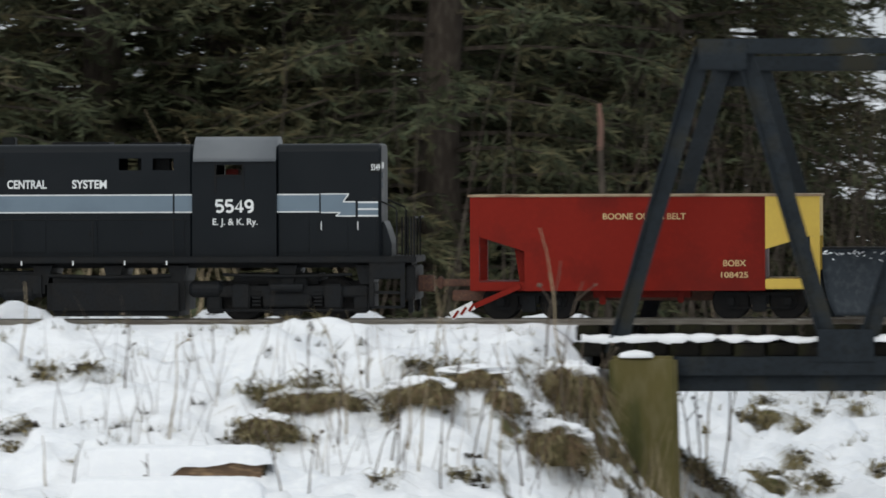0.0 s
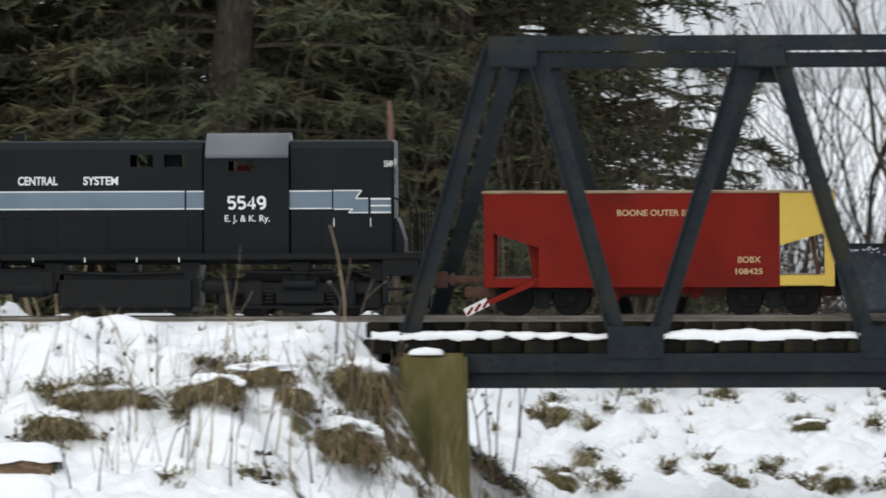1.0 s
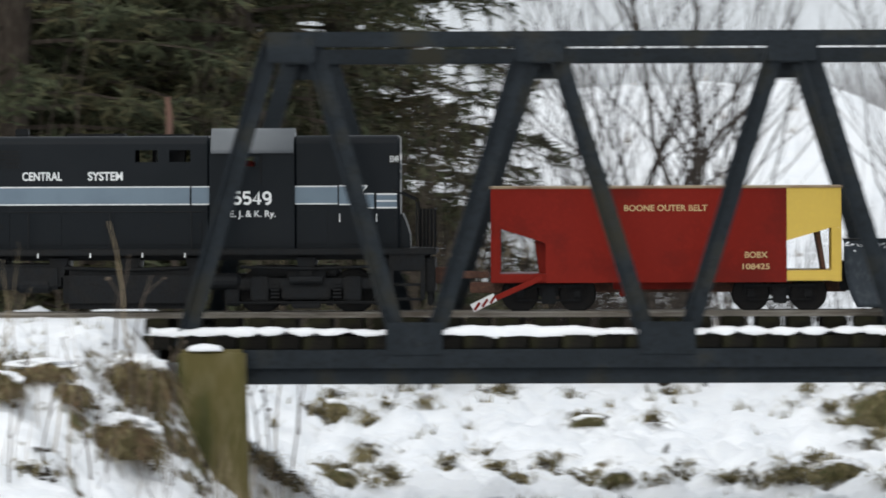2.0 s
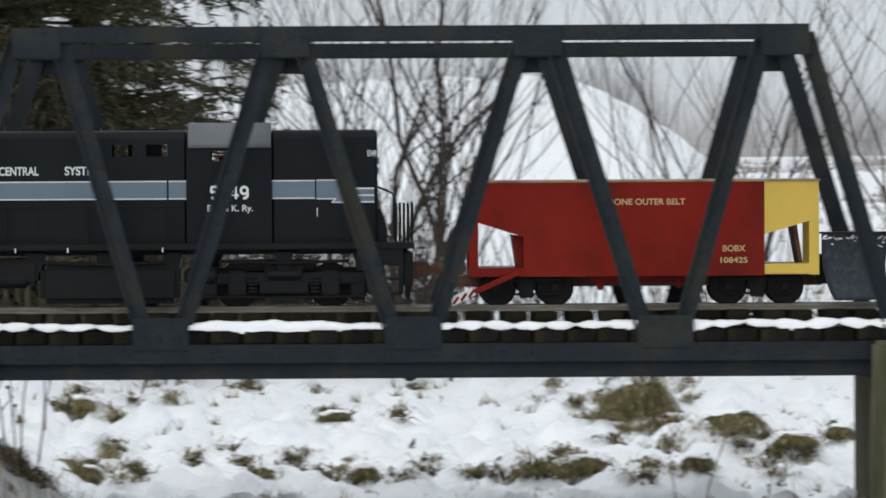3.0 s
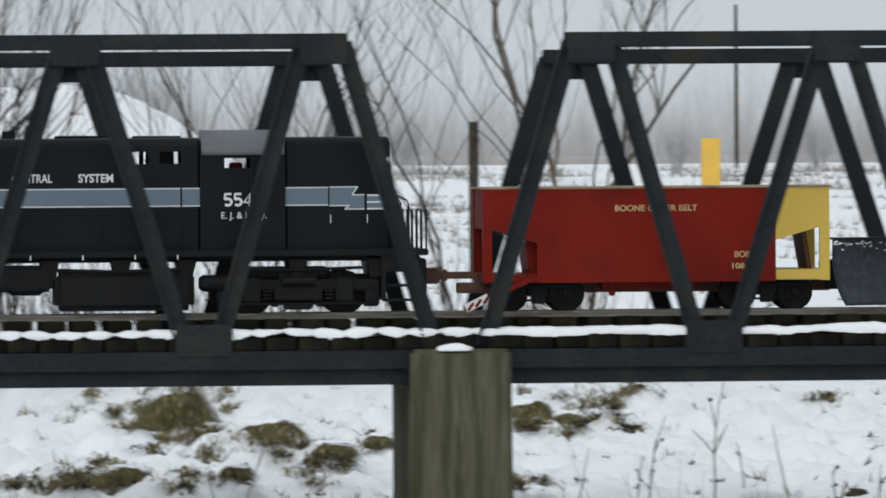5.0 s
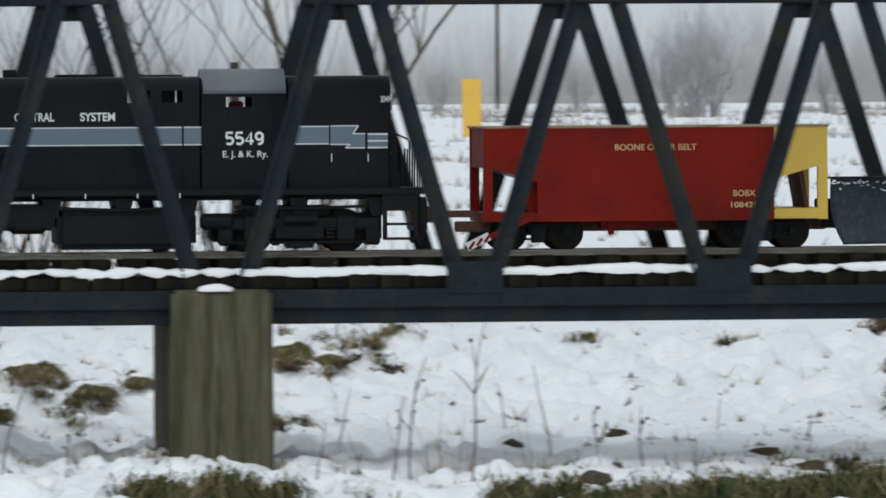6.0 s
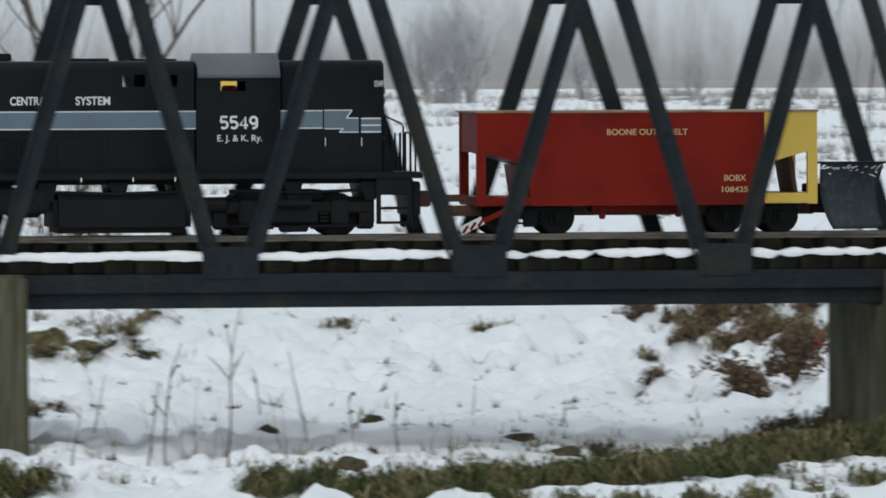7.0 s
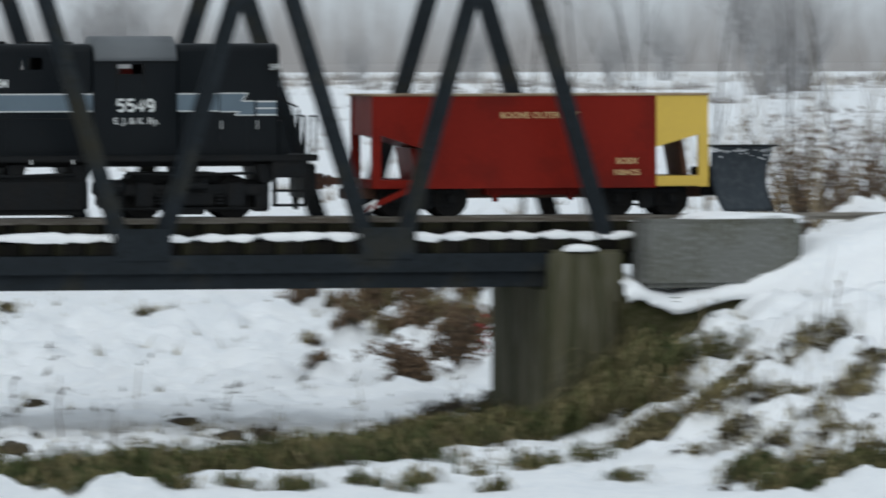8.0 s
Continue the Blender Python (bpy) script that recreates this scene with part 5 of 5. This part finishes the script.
FLECKS = []
while len(FLECKS) < 120:
    deg, dip = rng.uniform(-2.0, 6.2), rng.uniform(-2.62, -1.84)
    if fbm(deg * 0.7, dip * 2.5, 1.0, 14) + 0.1 > rng.uniform(0, 0.5):
        FLECKS.append((deg, dip, rng.uniform(0.010, 0.026)))
DROOPING = [(2.52, -1.92, 0.07), (5.60, -1.99, 0.06), (-5.75, -1.84, 0.07), (-5.45, -1.86, 0.07), (-4.62, -1.84, 0.07), (1.55, -2.58, 0.05), (2.62, -2.36, 0.05)]
grass("dead_grass", [(a, b, w * (0.80 if -2 < a < 9 else 1.1)) for a, b, w in MATS], STRAW, "matted brown dead grass showing through the snow", 61, 10, 0.066, 1.35, 0.0026, 2500, 0.5)
grass("dark_litter", [(a, b, w * (0.7 if -2 < a < 9 else 1.0)) for a, b, w in MATS], SOIL, "dark flattened litter under the dead grass", 62, 7, 0.028, 1.8, 0.006, 2600, 0.5)
grass("drooping_grass", DROOPING, STRAW, "long drooping dead blades hanging over the snow hummocks", 85, 14, 0.120, 0.95, 0.0021, 1500, 0.35)
grass("grass_flecks", FLECKS, STRAW, "small flattened tufts half buried in the snow", 86, 8, 0.070, 1.6, 0.0022, 5000, 0.8)
grass("litter_flecks", FLECKS[::2], SOIL, "small dark patches of wet litter in the snow", 87, 6, 0.025, 1.8, 0.005, 3500, 0.8)
grass("ledge_grass", LEDGE, GRASS, "long rank grass against the mossy ledge", 65, 10, 0.17, 0.8, 0.0024, 7000, 0.5)
grass("ledge_straw", LEDGE, STRAW, "dry bent blades against the mossy ledge", 66, 8, 0.20, 0.9, 0.0024, 4000, 0.5)
grass("green_grass", GREEN, GRASS, "winter-green grass along the ditch", 63, 10, 0.11, 0.7, 0.0022, 11000, 0.5)
grass("straw_in_grass", GREEN, STRAW, "straw-coloured blades among the green grass", 64, 7, 0.12, 0.8, 0.0022, 5000, 0.55)
grass("ditch_straw", DITCH, DRY_LEAF, "collapsed brown dead grass beside the ditch", 67, 9, 0.085, 0.95, 0.0042, 4200, 0.40)
grass("ditch_litter", DITCH, SOIL, "dark wet litter under the collapsed grass", 68, 8, 0.040, 1.2, 0.007, 2200, 0.40)
grass("ditch_pale_straw", DITCH[::2], STRAW, "pale straw among the collapsed grass", 59, 8, 0.11, 0.7, 0.0030, 3500, 0.4)
grass("bank_straw", BANK, STRAW, "bent straw through the snow on the bank", 58, 9, 0.14, 0.7, 0.0022, 3600, 0.5)
grass("bank_litter", BANK, SOIL, "dark litter through the snow on the bank", 60, 7, 0.05, 1.2, 0.005, 3000, 0.5)
grass("verge_grass", VERGE, GRASS, "sparse green grass through the foreground snow", 75, 9, 0.10, 0.7, 0.0022, 4500, 0.45)
grass("verge_straw", VERGE, STRAW, "sparse straw through the foreground snow", 76, 7, 0.11, 0.8, 0.0022, 3000, 0.5)
grass("rank_weeds", PIER_FOOT, SOIL, "dark rank weeds round the foot of the pier", 69, 9, 0.10, 0.6, 0.0032, 7000, 0.5)
grass("grass_thatch", GREEN, SOIL, "dark damp thatch under the green grass", 70, 7, 0.05, 0.9, 0.004, 5000, 0.5)


def tussock(deg, dip, w, h, seed, cap, second, label):
    """A dome of matted blades that hang down all round, with snow lying on its crown."""
    rng = random.Random(seed)
    c = on_ground(deg, dip)
    ob = empty("grass_tussock", pose(c.x, c.y + w * 0.45, c.z - 0.01), label, "grass tussock", "grass tussocks in the snow")
    core = bmesh.new()
    bmesh.ops.create_icosphere(core, subdivisions=3, radius=1)
    for v in core.verts:
        k = 0.86 * (1 + 0.30 * noise.fractal(v.co * 1.7 + Vector((seed, 0, 0)), 1.0, 2.0, 4))
        v.co = Vector((v.co.x * w * k, v.co.y * w * 0.6 * k, max(-0.1, v.co.z) * h * k))
    part("thatch", core, SOIL, ob, "dark matted thatch", True)
    v, f = [], []
    for q in range(int(1500 * (w / 0.1) ** 1.5)):
        a = rng.uniform(0, 2 * math.pi)
        u = rng.random() ** 0.6
        x, y = math.cos(a) * w * u * 0.9, math.sin(a) * w * 0.6 * u * 0.9
        z = h * math.sqrt(max(0.02, 1 - u * u)) * (1 + 0.35 * fbm(x + seed, y, 14, 3)) - 0.008
        d = Vector((math.cos(a) + rng.gauss(0, 0.35), math.sin(a) - 0.35 + rng.gauss(0, 0.3), 0)).normalized()
        reach = max(h, 0.055) * rng.uniform(0.3, 1.0)
        p = Vector((x, y, z))
        mid = p + d * reach * 0.5 + Vector((0, 0, h * rng.uniform(0.0, 0.16)))
        tip = p + d * reach * rng.uniform(0.8, 1.2) + Vector((0, 0, -h * rng.uniform(0.15, 0.75)))
        s = Vector((-d.y, d.x, 0)) * rng.uniform(0.0010, 0.0024)
        i = len(v)
        v.extend((p - s, p + s, mid + s, mid - s, tip))
        f.extend(((i, i + 1, i + 2, i + 3), (i + 3, i + 2, i + 4)))
    half = len(f) * 2 // 3 - (len(f) * 2 // 3) % 2
    for name, rows, material in (("straw_fringe", f[:half], STRAW), ("mixed_fringe", f[half:], second)):
        blades = new(name, mesh_of(name, v, rows, material))
        blades.parent = ob
        tagged(blades, kind="stuff")
    if cap:
        snow = bmesh.new()
        bmesh.ops.create_icosphere(snow, subdivisions=4, radius=1)
        for q in snow.verts:
            k = 1 + 0.40 * noise.fractal(q.co * 2.2 + Vector((0, seed, 0)), 1.0, 2.0, 4)
            q.co = Vector((q.co.x * w * 0.95 * k, q.co.y * w * 0.55 * k + w * 0.32, max(-0.5, q.co.z) * h * 0.42 * k + h * cap))
        part("snow_cap", snow, SNOW, ob, "snow lying on the crown", True)
    return ob


for k, row in enumerate([(2.40, -2.12, 0.135, 0.125, 0.0), (3.14, -2.23, 0.125, 0.060, 0.75), (3.62, -2.38, 0.075, 0.045, 0.8), (2.01, -2.545, 0.070, 0.055, 0.75),
                         (2.86, -2.567, 0.050, 0.045, 0.75), (3.966, -2.28, 0.050, 0.045, 0.8), (5.156, -2.06, 0.080, 0.055, 0.8), (5.45, -2.10, 0.06, 0.04, 0.8),
                         (-1.96, -2.03, 0.055, 0.050, 0.8), (0.24, -2.62, 0.045, 0.055, 0.7), (0.02, -2.14, 0.060, 0.035, 0.8), (-1.92, -2.58, 0.050, 0.055, 0.6),
                         (-3.495, -1.967, 0.095, 0.130, 0.8), (-3.69, -2.407, 0.130, 0.095, 0.85), (-4.66, -1.945, 0.095, 0.060, 0.85), (-5.62, -1.945, 0.095, 0.050, 0.85),
                         (-5.36, -1.96, 0.085, 0.050, 0.85), (-4.27, -1.80, 0.110, 0.050, 0.85), (-5.85, -2.187, 0.080, 0.060, 0.8), (-4.02, -1.99, 0.060, 0.06, 0.85)]):
    if row[0] < -3:
        tussock(*row[:4], 400 + k, row[4], DRY_LEAF, "brown dead grass tussock on the snowy bank")
    else:
        tussock(*row[:4], 400 + k, row[4], GRASS, "olive-brown grass tussock half buried in snow")


def scatter(name, seed, many, material, label, region, tall, wide):
    rng = random.Random(seed)
    v, f = [], []
    x0, x1, y0, y1 = region
    while many:
        x, y = rng.uniform(x0, x1), rng.uniform(y0, y1)
        if abs(y) < 0.5 and (x < -1.1 or x > 4.75) or fbm(x, y, 0.9, 31) < -0.05:
            continue
        many -= 1
        z = ground_height(x, y) - 0.008
        for b in range(rng.randint(3, 14)):
            a = rng.uniform(0, 2 * math.pi)
            d = Vector((math.cos(a), math.sin(a), 0))
            p = Vector((x + rng.gauss(0, 0.012), y + rng.gauss(0, 0.012), z))
            h = tall * rng.uniform(0.3, 1.3)
            s = Vector((-d.y, d.x, 0)) * wide * rng.uniform(0.6, 1.4)
            e = p + d * h * rng.uniform(0.2, 1.2) + Vector((0, 0, h * rng.uniform(0.4, 1.0)))
            i = len(v)
            v.extend((p - s, p + s, e))
            f.append((i, i + 1, i + 2))
    return tagged(new(name, mesh_of(name, v, f, material)), label, "grass", kind="stuff")


scatter("grass_tips", 71, 900, STRAW, "straw-coloured grass tips poking through the snow", (-4.2, 6.4, -2.2, 0.6), 0.05, 0.0025)
scatter("dark_grass_tips", 72, 1300, SOIL, "small dark tips of buried weeds", (-4.2, 6.4, -2.2, 4.0), 0.025, 0.005)
scatter("field_tufts", 73, 900, STRAW, "scattered dry tufts in the snowy field", (-3.5, 9.5, 0.8, 14), 0.06, 0.004)
scatter("far_field_tufts", 74, 1500, HAZE_BRUSH, "scattered dry tufts far out in the field", (-3, 26, 14, 70), 0.13, 0.012)


# ---- weed stalks in front of the bridge ----
def stalk_mesh(seed, h, forks):
    rng = random.Random(seed)
    bm = bmesh.new()
    pts = [Vector((0, 0, -0.03))]
    d = Vector((rng.uniform(-0.10, 0.10), rng.uniform(-0.1, 0.1), 1))
    for k in range(7):
        d = d + Vector((rng.uniform(-0.14, 0.14), rng.uniform(-0.14, 0.14), 0))
        pts.append(pts[-1] + d.normalized() * (h + 0.03) / 7)
    tube(bm, pts, [(0.0028 + 0.0022 * min(h, 0.4)) * (1 - 0.09 * k) for k in range(8)], 5)
    for k in range(forks):
        i = rng.randint(3, 6)
        e = Vector((rng.uniform(-1, 1), rng.uniform(-0.6, 0.6), rng.uniform(0.6, 1.3))).normalized() * h * rng.uniform(0.10, 0.26)
        tube(bm, [pts[i], pts[i] + e * 0.5 + Vector((0, 0, 0.004)), pts[i] + e], [0.0026, 0.0022, 0.0014], 4)
        if rng.random() < 0.6:
            bmesh.ops.create_icosphere(bm, subdivisions=1, radius=rng.uniform(0.004, 0.008), matrix=Matrix.Translation(pts[i] + e))
    me = bpy.data.meshes.new("weed_stalk")
    bm.to_mesh(me)
    bm.free()
    return me


for k, (deg, dip, h) in enumerate(STALKS):
    me = stalk_mesh(100 + k, h, k % 4 + (1 if h > 0.3 else 0))
    me.materials.append(PALE_STALK if k % 4 == 0 else STALK)
    ob = new("weed_stalk", me)
    ob.location = on_ground(deg, dip)
    tagged(ob, "tall thin forked dead weed stalk in snow" if h > 0.25 else "short thin dead weed stalk in snow", "weed", "dead weed stalks")

# finer stems between them
brush("thin_stems", [(-5.0, 21.2, 1.9, 0.5, 100), (-3.4, 21.6, 0.6, 0.4, 45), (-6.9, 21.3, 0.7, 0.5, 40), (-2.4, 21.5, 0.5, 0.3, 50), (6.4, 22.0, 1.6, 0.3, 26), (13.6, 21.5, 0.7, 0.5, 30)], STALK, "fine dry stems standing in the snow", 55, (0.05, 0.30), 0.0016, "weeds")
brush("pale_stems", [(-3.2, 21.9, 0.5, 0.3, 24), (-4.6, 21.3, 1.2, 0.5, 30), (-2.5, 21.7, 0.3, 0.3, 22)], PALE_STALK, "pale dry grass stems beside the pier", 56, (0.10, 0.34), 0.0016, "weeds")


# ---- clods, logs, abutment, shrubs ----
def lump(name, at, rx, ry, rz, material, label, category, seed, group=""):
    bm = bmesh.new()
    bmesh.ops.create_icosphere(bm, subdivisions=3, radius=1)
    for v in bm.verts:
        k = 1 + 0.35 * noise.fractal(v.co * 1.6 + Vector((seed, 0, 0)), 1.0, 2.0, 4)
        v.co = Vector((v.co.x * rx * k, v.co.y * ry * k, v.co.z * rz * k))
    ob = part(name, bm, material, smooth=True)
    ob.location = at
    return tagged(ob, label, category, group)


for k, (deg, dip, w) in enumerate([(8.85, -2.85, 0.06), (6.87, -2.77, 0.035), (7.69, -2.69, 0.035), (9.2, -2.95, 0.05), (7.5, -3.05, 0.05)]):
    lump("earth_clod", on_ground(deg, dip), w, w * 0.8, 0.022, SOIL, "dark bare earth clod in the snow", "clod", k, "earth clods")


def snowy_timber(deg, dip, length, r, turn, seed, bare):
    """A squared timber; the snow lies over its top and droops down its front, leaving one end bare."""
    c = on_ground(deg, dip)
    log = empty("timber", pose(c.x, c.y, c.z + r * 0.7, 0, 0, turn), "old squared timber lying in the meadow under thick snow", "timber", "snow-covered timbers")
    wood = boxes((-length / 2, length / 2, -r, r, -r, r * 0.85), bevel=0.008)
    for v in wood.verts:
        v.co += Vector((0.010 * fbm(v.co.z * 9, v.co.y * 9, 1, seed), 0.006 * fbm(v.co.x, v.co.z, 6, seed), 0))
    part("wood", wood, LOG_WOOD, log)
    part("end_grain", boxes((length / 2 - 0.004, length / 2 + 0.004, -r * 0.92, r * 0.92, -r * 0.95, r * 0.78), bevel=0.003), SOIL, log, "dark rotten end grain")
    cap = bmesh.new()
    n, m = 60, 16
    grid = []
    for i in range(n + 1):
        u = i / n
        x = -length / 2 - 0.03 + (length + 0.055) * u
        end = min(1.0, (u / 0.07) ** 0.5 if u < 0.07 else ((1 - u) / 0.09) ** 0.5 if u > 0.91 else 1.0)
        sag = r * ((1.25 if u < 1 - bare else 1.25 - 0.95 * smooth(0, 0.16, u - 1 + bare)) + 0.18 * fbm(x, seed, 9, 2))
        row = []
        for j in range(m + 1):
            a = math.pi * j / m
            y = -math.cos(a) * (r * 1.14) * (1 + 0.05 * fbm(x * 4, j * 0.3, 1.3, seed))
            z = r * 0.85 + r * 0.62 * math.sin(a) ** 0.6 * (1 + 0.16 * fbm(x, j * 0.05, 7, seed)) * end - (sag if j == 0 else sag * 0.55 if j == 1 else r if j == m else 0)
            row.append(cap.verts.new((x, y, z)))
        grid.append(row)
    for i in range(n):
        for j in range(m):
            cap.faces.new((grid[i][j], grid[i + 1][j], grid[i + 1][j + 1], grid[i][j + 1]))
    for ring in (grid[0], grid[-1][::-1]):
        cap.faces.new(ring)
    bmesh.ops.recalc_face_normals(cap, faces=cap.faces)
    part("snow_layer", cap, SNOW, log, "thick rounded layer of snow", True)
    return log


snowy_timber(-6.51, -2.615, 0.47, 0.058, 3, 2, 0.62)
snowy_timber(-6.62, -2.93, 0.46, 0.052, 2, 6, 0.08)

abut = empty("concrete_block", pose(5.13, -0.46, 0), "grey concrete abutment block with snow on top", "concrete block")
part("block", boxes((-0.255, 0.245, -0.10, 0.12, -0.215, -0.005), bevel=0.014), CONCRETE_GREY, abut)
tagged(part("retaining_wall", boxes((4.80, 5.50, -0.56, -0.30, -0.75, -0.245), bevel=0.012), DARK_MOSS, None), "low mossy concrete ledge below the block", "wall", kind="structure")
lump("snow_drift", (5.20, -0.42, -0.008), 0.215, 0.10, 0.024, SNOW, "rounded drift of snow on the concrete block", "snow", 9)


def ledge_drift():
    """Snow banked on the ledge: dips between pier and block, then climbs to the top of the bank."""
    stops = [(4.815, -0.205), (4.84, -0.190), (4.90, -0.222), (4.97, -0.240), (5.07, -0.222), (5.16, -0.188), (5.26, -0.158), (5.38, -0.120), (5.50, -0.07), (5.70, -0.02), (5.95, -0.01)]
    bm = bmesh.new()
    grid = []
    n, m = 90, 14
    for i in range(n + 1):
        x = 4.815 + 1.135 * i / n
        k = max(q for q in range(len(stops) - 1) if stops[q][0] <= x + 1e-6)
        (xa, za), (xb, zb) = stops[k], stops[k + 1]
        top = za + (zb - za) * smooth(0, 1, (x - xa) / (xb - xa)) * 0.5 + (zb - za) * 0.5 * (x - xa) / (xb - xa)
        lip = -0.590 - 0.04 * smooth(5.2, 5.6, x) + 0.012 * fbm(x, 2, 5, 4)
        row = [bm.verts.new((x, lip + 0.012, min(-0.252, top - 0.03) - 0.3 * smooth(5.40, 5.5, x)))]
        for j in range(1, m + 1):
            v = (j - 1) / (m - 1)
            y = lip + (0.33 if x < 5.42 else 0.42) * v
            row.append(bm.verts.new((x, y, top - 0.055 * max(0, 1 - v / 0.22) ** 2 + 0.012 * fbm(x, y, 9, 5) + 0.02 * v)))
        grid.append(row)
    for i in range(n):
        for j in range(m):
            bm.faces.new((grid[i][j], grid[i + 1][j], grid[i + 1][j + 1], grid[i][j + 1]))
    bmesh.ops.recalc_face_normals(bm, faces=bm.faces)
    tagged(part("snow_drift", bm, SNOW, None, smooth=True), "smooth drift of snow banked on the concrete ledge", "snow")


ledge_drift()


def shrub(deg, dist, w, h, seed, label, berries=False):
    rng = random.Random(seed)
    x, y = bearing(deg, dist)
    ob = empty("dead_shrub", pose(x, y, ground_height(x, y)), label, "shrub", "dead shrubs beside the ditch")
    bm = bmesh.new()
    v, f = [], []
    for k in range(24 if h < 0.3 else 60):
        a = rng.uniform(0, 2 * math.pi)
        d = Vector((math.cos(a) * w * rng.uniform(0.2, 1), math.sin(a) * w * rng.uniform(0.2, 1), h * rng.uniform(0.4, 1)))
        pts = [Vector((0, 0, -0.02)), d * 0.5 + Vector((0, 0, h * 0.15)), d]
        tube(bm, pts, [0.004, 0.003, 0.0015], 4)
        for q in range(rng.randint(0, 60 if h < 0.3 else 34)):
            u = rng.uniform(0.3, 1.05)
            p = d * u + Vector((rng.gauss(0, 0.03), rng.gauss(0, 0.03), rng.gauss(0, 0.03) + h * 0.12 * (1 - u)))
            n = Vector((rng.uniform(-1, 1), rng.uniform(-1, 1), rng.uniform(-1, 1))).normalized()
            s, t = n.orthogonal().normalized() * rng.uniform(0.003, 0.009), n.cross(n.orthogonal()).normalized() * rng.uniform(0.006, 0.018)
            i = len(v)
            v.extend((p - s, p - t, p + s, p + t + n * 0.006))
            f.append((i, i + 1, i + 2, i + 3))
    part("stem_tangle", bm, STALK, ob)
    leaves = new("leaves", mesh_of("leaves", v, f, DRY_LEAF))
    leaves.parent = ob
    if berries:
        b = bmesh.new()
        for k in range(26):
            bmesh.ops.create_icosphere(b, subdivisions=1, radius=0.008, matrix=Matrix.Translation((w * 0.75 + rng.gauss(0, 0.025), rng.gauss(0, 0.03), h * 0.62 + rng.gauss(0, 0.035))))
        part("berries", b, RED_LEAF, ob, "cluster of red berries")
    return ob


shrub(10.98, 26.0, 0.13, 0.20, 5, "brown dead-leaved shrub with red berries", True)
shrub(10.45, 26.9, 0.12, 0.13, 6, "low brown dead-leaved shrub in the snow")
shrub(10.62, 25.6, 0.07, 0.10, 9, "small brown dead-leaved shrub in the snow")
shrub(13.70, 25.4, 0.26, 0.60, 7, "rusty brown dead shrub behind the track")
shrub(14.15, 25.8, 0.30, 0.64, 8, "tall rusty dead shrub behind the track")
shrub(14.65, 25.5, 0.32, 0.60, 13, "broad rusty dead shrub behind the track")
shrub(12.95, 27.0, 0.16, 0.45, 11, "thin brown dead shrub behind the track")


# ---- movement ----
TRAIN = [
    (0.0, -1.1390),
    (0.5, -0.7963),
    (1.0, -0.4517),
    (1.5, -0.1044),
    (2.0, 0.2458),
    (2.5, 0.5993),
    (3.0, 0.9562),
    (3.5, 1.3165),
    (4.0, 1.6799),
    (4.5, 2.0460),
    (5.0, 2.4144),
    (5.5, 2.7843),
    (6.0, 3.1549),
    (6.5, 3.5252),
    (7.0, 3.8940),
    (7.5, 4.2599),
    (8.0, 4.6214),
]


def motions():
    for thing in (HOPPER, LOCO):
        walk(thing, [(t, pose(x, 0, 0)) for t, x in TRAIN])
    # wheels roll along the rail; rows close enough together to keep each turn small
    for wheel, x, r in train_parts["wheels"]:
        rows, step = [], 0.1
        for k in range(81):
            t = k * step
            i = max(j for j in range(len(TRAIN) - 1) if TRAIN[j][0] <= t + 1e-6)
            (t0, x0), (t1, x1) = TRAIN[i], TRAIN[i + 1]
            run = x0 + (x1 - x0) * (t - t0) / (t1 - t0) - TRAIN[0][1]
            rows.append((t, pose(x, 0, r, 0, math.degrees(run / r), 0)))
        walk(wheel, rows)


motions()
